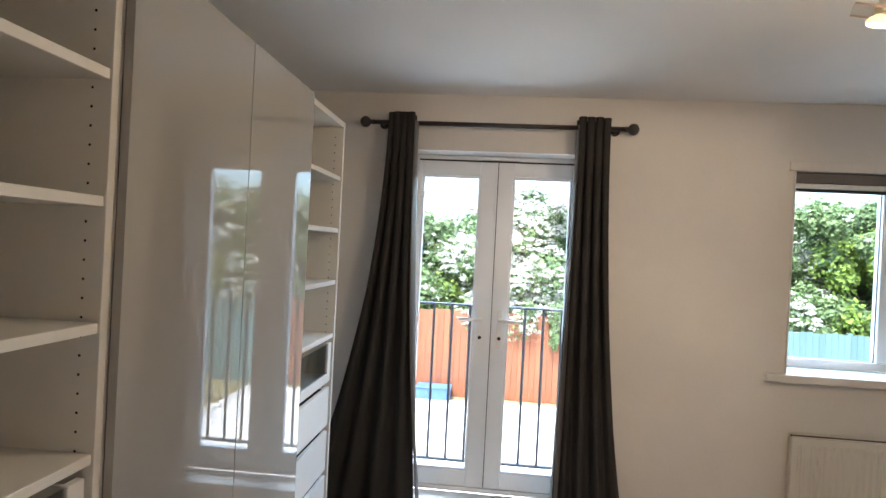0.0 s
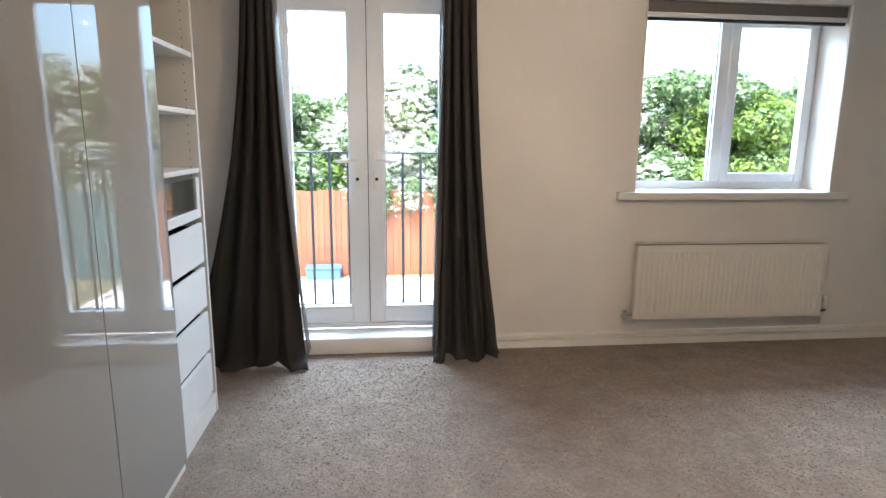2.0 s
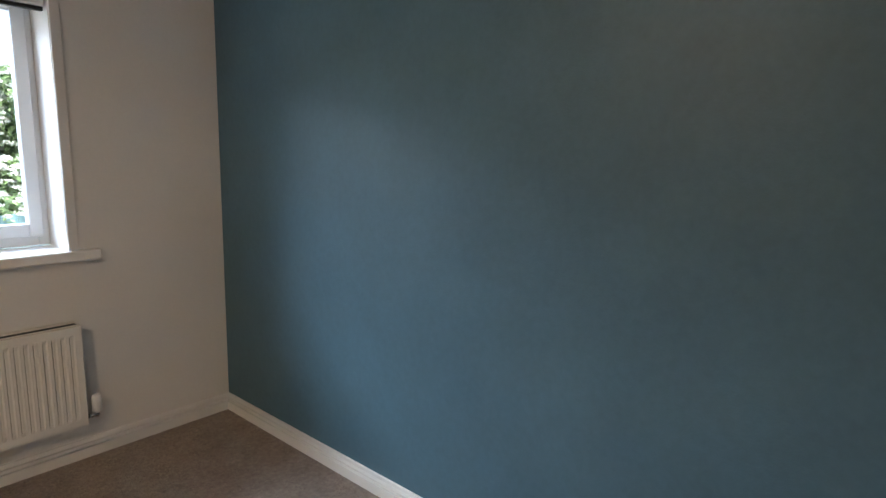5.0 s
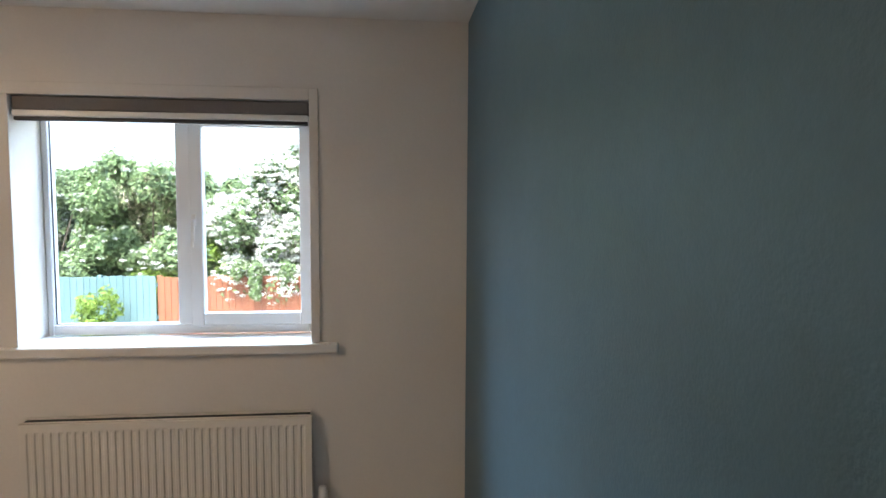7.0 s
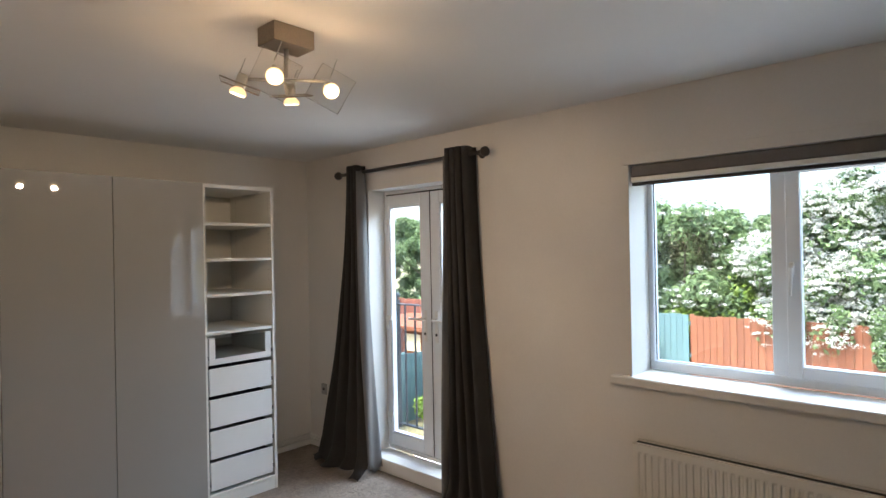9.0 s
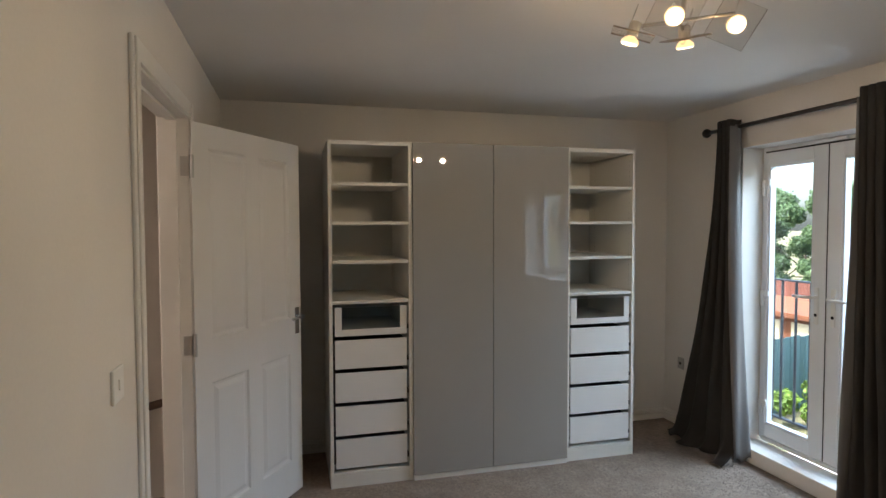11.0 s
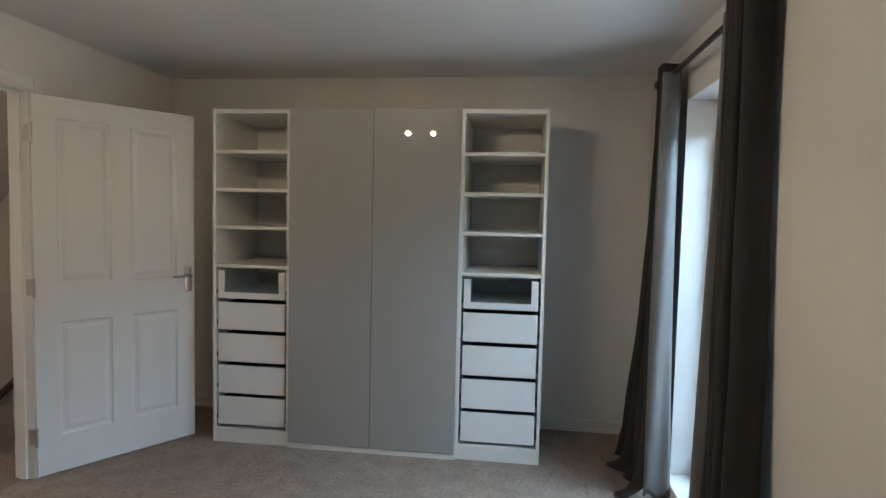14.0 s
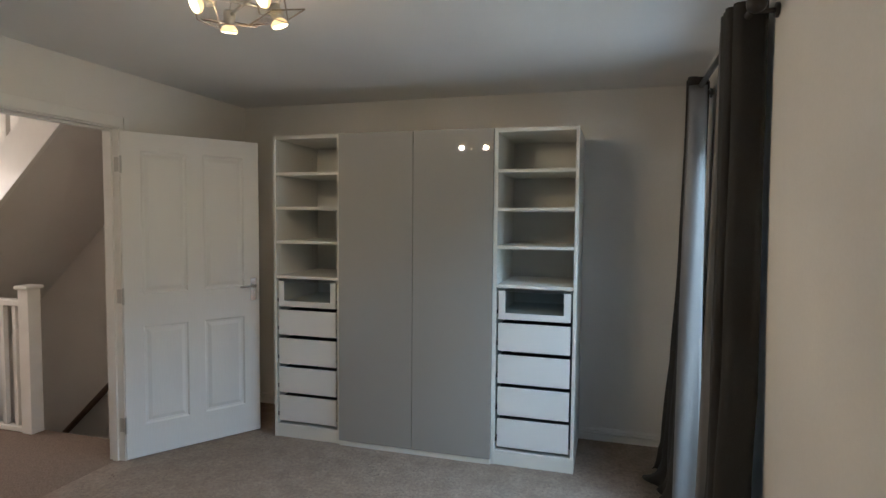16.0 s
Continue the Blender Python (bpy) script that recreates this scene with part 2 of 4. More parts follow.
def part(name, bm, material, parent, label="", smooth=False):
    """Links a bmesh, given in world places, as one mesh object under a thing or a part."""
    ob = new(name, mesh_from(name, bm, material, smooth))
    ob.parent = parent
    ob.matrix_parent_inverse = Matrix.Translation(parent.location if parent.parent is None else (0, 0, 0)).inverted() if parent.type == "EMPTY" else Matrix.Identity(4)
    return tagged(ob, label)


def solid(name, bm, material, label, category, kind="structure", smooth=False):
    return tagged(new(name, mesh_from(name, bm, material, smooth)), label, category, "", kind)


# ---------------------------------------------------------------- the room
WEST, EAST, SOUTH, NORTH, TOP = -1.28, 3.41, -0.10, 3.17, 2.326
T = 0.236
DX0, DX1, DZ0, DZ1 = -0.50, 0.455, 0.0, 2.02      # french door opening
WX0, WX1, WZ0, WZ1 = 1.513, 2.722, 0.90, 1.975    # window opening
OX0, OX1, OZ = -0.062, 0.785, 1.985                # doorway opening

carpet = solid("floor", box(WEST - 0.1, SOUTH - 0.06, -0.25, EAST + 0.1, NORTH + 0.05, 0.0), M_CARPET, "beige-brown short pile bedroom carpet, lightly worn", "floor")
# Short twisted pile: leaning tufts a few millimetres high.
rng = np.random.default_rng(5)
count = 150000
px, py = rng.uniform(-0.67, 3.385, count), rng.uniform(-0.075, 3.125, count)
lean, turn = rng.normal(scale=0.0055, size=(count, 2)), rng.uniform(0, 2 * math.pi, count)
half = rng.uniform(0.0025, 0.0055, count)
dx, dy, tall = half * np.cos(turn), half * np.sin(turn), rng.uniform(0.0008, 0.0026, count)
tuft = np.stack([np.stack([px - dx, py - dy, np.full(count, -0.001)], 1), np.stack([px + dx, py + dy, np.full(count, -0.001)], 1),
                 np.stack([px + 0.7 * dx + lean[:, 0], py + 0.7 * dy + lean[:, 1], tall], 1), np.stack([px - 0.7 * dx + lean[:, 0], py - 0.7 * dy + lean[:, 1], tall], 1)], 1).reshape(-1, 3)
pile_mesh = bpy.data.meshes.new("pile")
pile_mesh.from_pydata(tuft.tolist(), [], np.arange(count * 4).reshape(-1, 4).tolist())
pile_mesh.materials.append(M_PILE)
pile = tagged(new("pile", pile_mesh), "short twisted carpet pile", kind="stuff")
pile.parent = carpet
for x, y, r in ((1.929, 1.769, 0.014), (1.794, 1.455, 0.015), (1.926, 1.159, 0.017), (2.656, 1.165, 0.015), (3.01, 2.276, 0.013), (3.20, 0.60, 0.013), (2.614, 1.80, 0.012)):
    bm = lathe([(r - 0.004, -0.002), (r - 0.002, 0.0035), (r + 0.002, 0.0035), (r + 0.005, -0.002)], 16, Matrix.Translation((x, y, 0)))
    ob = new("carpet_dent", mesh_from("carpet_dent", bm, M_CARPET, True))
    ob.parent = carpet
solid("ceiling", box(WEST - 0.1, SOUTH - 0.06, TOP, EAST + 0.1, NORTH + T, TOP + 0.2), M_CEIL, "smooth white painted plaster ceiling", "ceiling")
N0, N1 = NORTH, NORTH + T
solid("wall_north", boxes([
    (WEST - 0.1, N0, -0.25, DX0, N1, TOP), (DX0, N0, DZ1, DX1, N1, TOP), (DX0, N0, -0.25, DX1, N1, DZ0 - 0.002),
    (DX1, N0, -0.25, WX0, N1, TOP), (WX0, N0, WZ1, WX1, N1, TOP), (WX0, N0, -0.25, WX1, N1, WZ0), (WX1, N0, -0.25, EAST + 0.1, N1, TOP)]),
    M_WALL, "cream painted plaster wall with french doors and a window", "wall")
solid("wall_east", box(EAST, SOUTH - 0.1, -0.25, EAST + 0.15, NORTH - 0.001, TOP - 0.001), M_TEAL, "dark teal painted feature wall", "wall")
solid("wall_west", box(WEST - 0.2, -2.9, -2.7, WEST, NORTH - 0.001, 4.6), M_WALL, "cream painted plaster wall behind the wardrobes", "wall")
S0, S1 = SOUTH - 0.11, SOUTH
solid("wall_south", boxes([(WEST + 0.001, S0, 0, OX0 - 0.03, S1, TOP - 0.001), (OX0 - 0.03, S0, OZ + 0.03, OX1 + 0.03, S1, TOP - 0.001), (OX1 + 0.03, S0, 0, EAST - 0.001, S1, TOP - 0.001)]),
      M_WALL, "cream painted plaster wall with the bedroom doorway", "wall")

SKIRT = [(0, 0), (0.018, 0), (0.018, 0.043), (0.006, 0.045), (0.006, 0.051), (0.017, 0.053), (0.017, 0.063), (0.005, 0.065), (0.005, 0.070), (0.011, 0.072), (0.008, 0.083), (0, 0.085)]
for a, b, o in (((WEST, NORTH, 0), (DX0 - 0.04, NORTH, 0), (0, -1, 0)), ((DX1 + 0.04, NORTH, 0), (EAST, NORTH, 0), (0, -1, 0)),
                ((EAST, SOUTH, 0), (EAST, NORTH - 0.014, 0), (-1, 0, 0)), ((WEST, SOUTH, 0), (WEST, NORTH - 0.014, 0), (1, 0, 0)),
                ((WEST + 0.016, SOUTH, 0), (OX0 - 0.075, SOUTH, 0), (0, 1, 0)), ((OX1 + 0.075, SOUTH, 0), (EAST - 0.016, SOUTH, 0), (0, 1, 0))):
    solid("baseboard", extruded(SKIRT, a, b, o), M_TRIM, "white gloss skirting board with a grooved top", "skirting board")


# ---------------------------------------------------------------- doorway and bedroom door
lining = thing("door_frame", "white gloss door lining and moulded architrave", "door frame", kind="structure", at=(OX0, SOUTH, 0))
part("jamb", box(OX0 - 0.03, S0 - 0.003, 0, OX0, S1 + 0.003, OZ), M_TRIM, lining)
part("jamb", box(OX1, S0 - 0.003, 0, OX1 + 0.03, S1 + 0.003, OZ), M_TRIM, lining)
part("head", box(OX0 - 0.03, S0 - 0.003, OZ, OX1 + 0.03, S1 + 0.003, OZ + 0.03), M_TRIM, lining)
part("stop", box(OX0, S0 + 0.03, 0, OX0 + 0.012, S1 - 0.042, OZ - 0.012), M_TRIM, lining)
part("stop", box(OX1 - 0.012, S0 + 0.03, 0, OX1, S1 - 0.042, OZ - 0.012), M_TRIM, lining)
part("stop", box(OX0, S0 + 0.03, OZ - 0.012, OX1, S1 - 0.042, OZ), M_TRIM, lining)
AR = 0.062
for side, y0, way in (("room", S1 + 0.0005, 1), ("landing", S0 - 0.0005, -1)):
    for x0, x1 in ((OX0 - 0.008 - AR, OX0 - 0.008), (OX1 + 0.008, OX1 + 0.008 + AR)):
        ya, yb = sorted((y0, y0 + way * 0.018))
        yc, yd = sorted((y0, y0 + way * 0.012))
        bm = boxes([(x0, ya, 0, x0 + AR * 0.62, yb, OZ + 0.008 + AR), (x0 + AR * 0.62, yc, 0, x1, yd, OZ + 0.008 + AR)], 0.003)
        part("architrave", bm, M_TRIM, lining)
    part("architrave", box(OX0 - 0.008, *sorted((y0, y0 + way * 0.016))[:1], OZ + 0.008, OX1 + 0.008, sorted((y0, y0 + way * 0.016))[1], OZ + 0.008 + AR, 0.003), M_TRIM, lining)

# The leaf in its own frame: x along it from the hinge, y = 0 its room face, thickness towards +y.
HX, HY = -0.064, -0.086
ang = math.degrees(math.atan2(0.371 + 0.086, -0.756 + 0.066))
LEAF = pose(HX, HY, 0.008, 0, 0, ang)
LW, LH, LT = 0.83, 1.968, 0.035


def leaf_panels():
    """A four-panel moulded door: a slab with sunk mouldings and raised fields on both faces."""
    bm = bmesh.new()
    xs = (0.105, 0.365, 0.465, 0.725)
    zs = (0.195, 0.80, 1.00, 1.86)
    rails = [(0, 0, LW, zs[0]), (0, zs[1], LW, zs[2]), (0, zs[3], LW, LH)]
    for z0, z1 in ((zs[0], zs[1]), (zs[2], zs[3])):
        rails += [(0, z0, xs[0], z1), (xs[1], z0, xs[2], z1), (xs[3], z0, LW, z1)]
    for x0, z0, x1, z1 in rails:
        add_box(bm, x0, 0, z0, x1, LT, z1)
    for xa, xb in ((xs[0], xs[1]), (xs[2], xs[3])):
        for za, zb in ((zs[0], zs[1]), (zs[2], zs[3])):
            for face, sgn in ((0, 1), (LT, -1)):
                rings = []
                for inset, deep in ((0, 0), (0.008, 0.0095), (0.020, 0.011), (0.042, 0.003)):
                    y = face + sgn * deep
                    rings.append([bm.verts.new(p) for p in ((xa + inset, y, za + inset), (xb - inset, y, za + inset), (xb - inset, y, zb - inset), (xa + inset, y, zb - inset))])
                for r, s in zip(rings, rings[1:]):
                    for k in range(4):
                        bm.faces.new((r[k], r[(k + 1) % 4], s[(k + 1) % 4], s[k]))
                bm.faces.new(rings[-1])
    bmesh.ops.transform(bm, matrix=LEAF, verts=bm.verts[:])
    return bm


door = thing("door_1", "white moulded four-panel bedroom door standing open", "door", at=(HX, HY, 0.008))
part("leaf", leaf_panels(), M_DOOR, door)
for z in (0.22, 1.0, 1.78):
    h = part("hinge", rod((HX + 0.006, HY + 0.004, z - 0.05), (HX + 0.006, HY + 0.004, z + 0.05), 0.007), M_METAL, door, "steel butt hinge")
    part("hinge_plate", box(-0.001, LT * 0.15, z - 0.05, 0.0005, LT * 0.9, z + 0.05, m=LEAF @ pose(0, 0, -0.008)), M_METAL, h)
    part("hinge_plate", box(OX0 - 0.001, S1 - 0.030, z - 0.042, OX0 + 0.0015, S1 + 0.002, z + 0.042), M_METAL, h)
for face, way in ((0, -1), (LT, 1)):
    ya, yb = sorted((face, face + way * 0.006))
    plate = part("backplate", box(LW - 0.062, ya, 0.905, LW - 0.022, yb, 1.055, 0.002, m=LEAF), M_CHROME, door, "polished chrome lever backplate")
    hub = rod((LW - 0.042, face, 1.005), (LW - 0.042, face + way * 0.045, 1.005), 0.010)
    rod((LW - 0.042, face + way * 0.045, 1.005), (LW - 0.15, face + way * 0.048, 1.003), 0.010, 0.008, bm=hub)
    bmesh.ops.transform(hub, matrix=LEAF, verts=hub.verts[:])
    part("lever", hub, M_CHROME, plate, "", True)
part("latch_plate", box(LW, 0.008, 0.95, LW + 0.001, 0.027, 1.05, m=LEAF), M_METAL, door)


# ---------------------------------------------------------------- french doors
fd = thing("door_2", "closed white upvc french doors with clear glass", "french doors", at=(-0.023, 3.34, 0.11), kind="structure")
FY0, FY1 = 3.325, 3.385
part("frame_jamb", box(DX0, 3.33, 0.11, DX0 + 0.022, 3.40, DZ1, 0.003), M_UPVC, fd)
part("frame_jamb", box(DX1 - 0.022, 3.33, 0.11, DX1, 3.40, DZ1, 0.003), M_UPVC, fd)
part("frame_head", box(DX0 + 0.022, 3.33, 1.992, DX1 - 0.022, 3.40, DZ1, 0.003), M_UPVC, fd)
part("threshold", box(DX0 + 0.022, 3.325, 0.095, DX1 - 0.022, 3.42, 0.122, 0.003), M_UPVC, fd)
part("trickle_vent", box(-0.14, 3.312, 1.996, 0.10, 3.33, 2.016, 0.004), M_UPVC, fd)
MID = -0.023
for x0, x1, g0, g1, hinge in ((DX0 + 0.024, MID - 0.003, -0.438, -0.128, DX0 + 0.024), (MID + 0.003, DX1 - 0.024, 0.082, 0.389, DX1 - 0.024)):
    lf = part("leaf", boxes([(x0, FY0, 0.126, g0 - 0.012, FY1, 1.988), (g1 + 0.012, FY0, 0.126, x1, FY1, 1.988), (g0 - 0.012, FY0, 0.126, g1 + 0.012, FY1, 0.215), (g0 - 0.012, FY0, 1.905, g1 + 0.012, FY1, 1.988)], 0.003), M_UPVC, fd)
    part("glazing_bead", boxes([(g0 - 0.012, FY0 + 0.006, 0.215, g0, FY1 - 0.01, 1.905), (g1, FY0 + 0.006, 0.215, g1 + 0.012, FY1 - 0.01, 1.905), (g0, FY0 + 0.006, 0.215, g1, FY1 - 0.01, 0.227), (g0, FY0 + 0.006, 1.893, g1, FY1 - 0.01, 1.905)], 0.002), M_UPVC, lf)
    pn = part("pane", box(g0, FY0 + 0.026, 0.227, g1, FY0 + 0.030, 1.893), M_GLASS, lf)
    pn.visible_shadow = False
    inner = MID - 0.055 if hinge < MID else MID + 0.055
    way = -1 if hinge < MID else 1
    plate = part("handle_plate", box(inner - 0.014, FY0 - 0.008, 0.93, inner + 0.014, FY0, 1.15, 0.004), M_PLAS, lf, "white lever handle backplate")
    hb = rod((inner, FY0, 1.09), (inner, FY0 - 0.05, 1.09), 0.009)
    rod((inner, FY0 - 0.05, 1.09), (inner + way * 0.12, FY0 - 0.052, 1.088), 0.010, 0.008, bm=hb)
    part("lever", hb, M_PLAS, plate, "", True)
    part("keyhole", rod((inner, FY0 - 0.010, 0.985), (inner, FY0 - 0.0085, 0.985), 0.010), M_SLOT, plate)
    for z in (0.32, 1.04, 1.76):
        hg = part("hinge", boxes([(hinge - 0.012, FY0 - 0.016, z - 0.05, hinge + 0.012, FY0 - 0.001, z + 0.05), (hinge + (0.012 if way < 0 else -0.045), FY0 - 0.012, z + 0.012, hinge + (0.045 if way < 0 else -0.012), FY0 - 0.0005, z + 0.05)], 0.003), M_PLAS, lf, "white flag hinge")
part("cover_strip", box(MID - 0.010, FY0 - 0.006, 0.13, MID + 0.004, FY0 - 0.0005, 1.985, 0.002), M_UPVC, fd)
part("gasket", box(DX0 + 0.03, 3.3215, 1.985, DX1 - 0.03, 3.3245, 1.994), M_SLOT, fd, "black rubber seal")
part("gasket", box(MID + 0.0045, 3.3215, 0.13, MID + 0.0085, 3.3245, 1.984), M_SLOT, fd, "black rubber seal")
solid("door_sill", box(DX0 + 0.001, 3.135, 0.0, DX1 - 0.001, 3.326, 0.094, 0.006), M_TRIM, "white painted step below the french doors", "door sill")

# Juliet railing outside the french doors.
rail = thing("juliet_railing", "black painted iron juliet balcony railing", "railing", at=(-0.023, 3.75, 0.2))
RY = 3.75
part("top_rail", box(-0.819, RY - 0.02, 1.118, 0.769, RY + 0.02, 1.13, 0.003), M_BLACK, rail)
part("bottom_rail", box(-0.819, RY - 0.015, 0.11, 0.769, RY + 0.015, 0.125, 0.003), M_BLACK, rail)
for k in range(14):
    x = -0.389 - 4 * 0.1172 + k * 0.1172
    if -0.80 < x < 0.75:
        part("bar", rod((x, RY, 0.12), (x, RY, 1.12), 0.009, seg=8), M_BLACK, rail)
for x in (-0.84, 0.79):
    post = part("end_post", box(x - 0.020, RY - 0.020, 0.08, x + 0.020, RY + 0.020, 1.160, 0.003), M_BLACK, rail)
    part("ball_cap", lathe([(0.016, 0), (0.012, 0.010), (0.022, 0.022), (0.026, 0.036), (0.022, 0.050), (0.008, 0.060)], 16, Matrix.Translation((x, RY, 1.1605))), M_BLACK, post, "round iron ball cap", True)
    for z in (0.16, 1.06):
        part("wall_bracket", box(x - 0.012, N1 - 0.002, z, x + 0.012, RY - 0.012, z + 0.025, 0.002), M_BLACK, rail)

# ---------------------------------------------------------------- window
win = thing("window_1", "white upvc two-light window with one opening casement", "window", at=(2.12, 3.36, 0.925), kind="structure")
WY0, WY1 = 3.388, 3.448
part("window_frame", boxes([(WX0, WY0, 0.925, 1.538, WY1, WZ1), (2.682, WY0, 0.925, WX1, WY1, WZ1), (1.538, WY0, 0.925, 2.682, WY1, 0.972), (1.538, WY0, 1.93, 2.682, WY1, WZ1), (2.088, WY0, 0.972, 2.155, WY1, 1.93)], 0.004), M_UPVC, win)
p = part("pane", box(1.538, WY0 + 0.028, 0.972, 2.088, WY0 + 0.032, 1.93), M_GLASS, win)
p.visible_shadow = False
sash = part("casement", boxes([(2.150, WY0 - 0.014, 0.965, 2.208, WY1 - 0.02, 1.94), (2.648, WY0 - 0.014, 0.965, 2.700, WY1 - 0.02, 1.94), (2.208, WY0 - 0.014, 0.965, 2.648, WY1 - 0.02, 1.022), (2.208, WY0 - 0.014, 1.885, 2.648, WY1 - 0.02, 1.94)], 0.004), M_UPVC, win)
p = part("pane", box(2.208, WY0 + 0.012, 1.022, 2.648, WY0 + 0.016, 1.885), M_GLASS, sash)
p.visible_shadow = False
part("glazing_gasket", boxes([(1.538, WY0 + 0.020, 0.972, 1.541, WY0 + 0.026, 1.93), (1.541, WY0 + 0.020, 0.972, 2.085, WY0 + 0.026, 0.975), (2.085, WY0 + 0.020, 0.972, 2.088, WY0 + 0.026, 1.93)]), M_SLOT, win)
hd = part("window_handle", box(2.163, WY0 - 0.030, 1.43, 2.183, WY0 - 0.0145, 1.485, 0.004), M_PLAS, sash, "white locking window handle")
bm = rod((2.173, WY0 - 0.034, 1.46), (2.169, WY0 - 0.042, 1.335), 0.009, 0.006)
ob = tagged(new("lever", mesh_from("lever", bm, M_PLAS, True)), "")
ob.parent = sash
solid("window_sill", box(1.406, 3.138, 0.880, 2.841, 3.389, 0.9245, 0.008), M_TRIM, "white painted window board with rounded nose", "window sill")
wt = thing("window_trim", "white beading round the window opening", "window trim", at=(2.12, NORTH, 1.5), kind="structure")
for r in ((WX0 - 0.004, 3.160, 0.925, WX0 + 0.004, 3.1695, WZ1), (WX1 + 0.002, 3.160, 0.925, WX1 + 0.040, 3.1695, 2.025), (WX0 - 0.030, 3.160, WZ1, WX1 + 0.002, 3.1695, 2.025)):
    part("bead", box(*r, 0.002), M_WALL, wt)
blind = thing("roller_blind", "grey roller blind drawn up with a white bottom bar", "blind", at=(2.12, 3.22, 1.9))
part("fabric_roll", box(WX0 + 0.004, 3.185, 1.915, WX1 - 0.004, 3.235, 1.972, 0.006), M_BLIND, blind, "rolled grey blackout fabric")
part("bottom_bar", box(WX0 + 0.006, 3.180, 1.889, WX1 - 0.006, 3.225, 1.914, 0.005), M_PLAS, blind, "white aluminium bottom bar")
part("hem", box(WX0 + 0.008, 3.19, 1.872, WX1 - 0.008, 3.215, 1.888, 0.003), M_DARK, blind, "dark rubber seal")

# ---------------------------------------------------------------- radiator
RX0, RX1, RZ0, RZ1, RF = 1.532, 2.732, 0.168, 0.616, 3.105
rad = thing("radiator", "white enamelled single panel radiator with pressed flutes", "radiator", at=(2.13, 3.14, 0.17))
bm = bmesh.new()
nf = 36
pitch = (RX1 - RX0 - 0.05) / nf
prof = [(RX0, 0.010), (RX0 + 0.004, 0.0), (RX0 + 0.022, 0.0)]
for k in range(nf):
    s = RX0 + 0.025 + k * pitch
    prof += [(s + pitch * 0.18, 0.0), (s + pitch * 0.34, 0.006), (s + pitch * 0.66, 0.006), (s + pitch * 0.82, 0.0)]
prof += [(RX1 - 0.022, 0.0), (RX1 - 0.004, 0.0), (RX1, 0.010)]
zs = [(RZ0, 1, 0), (RZ0 + 0.004, 0, 0), (RZ0 + 0.035, 0, 0), (RZ0 + 0.050, 0, 1), (RZ1 - 0.050, 0, 1), (RZ1 - 0.035, 0, 0), (RZ1 - 0.004, 0, 0), (RZ1, 1, 0)]
grid = [[bm.verts.new((x, RF + (0.010 if edge else 0.0) + (d if flute or d > 0.009 else 0.0), z)) for x, d in prof] for z, edge, flute in zs]
for a, b in zip(grid, grid[1:]):
    for k in range(len(prof) - 1):
        bm.faces.new((a[k], a[k + 1], b[k + 1], b[k]))
bm.faces.new([r[0] for r in grid] + [bm.verts.new((RX0, RF + 0.016, RZ1)), bm.verts.new((RX0, RF + 0.016, RZ0))])
part("front_panel", bm, M_RAD, rad)
part("back_panel", box(RX0 + 0.004, RF + 0.0165, RZ0 + 0.004, RX1 - 0.004, RF + 0.046, RZ1 - 0.006, 0.004), M_RAD, rad)
part("top_grille", boxes([(RX0 + 0.01, RF + 0.014, RZ1 - 0.004, RX1 - 0.01, RF + 0.020, RZ1 + 0.001), (RX0 + 0.01, RF + 0.046, RZ1 - 0.014, RX1 - 0.01, RF + 0.052, RZ1 + 0.010)] + [(RX0 + 0.02 + k * 0.0236, RF + 0.020, RZ1 - 0.004, RX0 + 0.030 + k * 0.0236, RF + 0.046, RZ1) for k in range(49)]), M_RAD, rad, "slotted top grille")
# Near-black bar laid in the top slot in place of its shade.
part("top_slot", box(RX0 + 0.014, RF + 0.0205, RZ1 - 0.006, RX1 - 0.014, RF + 0.0455, RZ1 + 0.0012), M_DARK, rad, "dark strip along the top standing for shade in the open slot")
part("bracket", box(RX0 + 0.15, RF + 0.046, RZ0 + 0.05, RX0 + 0.19, NORTH, RZ1 - 0.05), M_RAD, rad)
part("bracket", box(RX1 - 0.19, RF + 0.046, RZ0 + 0.05, RX1 - 0.15, NORTH, RZ1 - 0.05), M_RAD, rad)
v = part("lockshield_valve", rod((RX0 - 0.002, RF + 0.025, RZ0 + 0.03), (RX0 - 0.045, RF + 0.025, RZ0 + 0.03), 0.011), M_CHROME, rad, "chrome lockshield valve", True)
part("cap", box(RX0 - 0.052, RF + 0.010, RZ0 - 0.002, RX0 - 0.028, RF + 0.040, RZ0 + 0.055, 0.005), M_METAL, v)
part("pipe", rod((RX0 - 0.040, RF + 0.025, RZ0 + 0.01), (RX0 - 0.040, NORTH, RZ0 + 0.01), 0.0075), M_COPPER, rad)
v = part("thermostatic_valve", rod((RX1 + 0.002, RF + 0.025, RZ0 + 0.03), (RX1 + 0.045, RF + 0.025, RZ0 + 0.03), 0.011), M_CHROME, rad, "", True)
part("head", lathe([(0.012, 0), (0.019, 0.006), (0.020, 0.06), (0.016, 0.078), (0.008, 0.082)], m=Matrix.Translation((RX1 + 0.040, RF + 0.025, RZ0 + 0.04))), M_PLAS, v, "white thermostatic head", True)
part("pipe", rod((RX1 + 0.040, RF + 0.025, RZ0 + 0.02), (RX1 + 0.040, NORTH, RZ0 + 0.02), 0.0075), M_COPPER, rad)

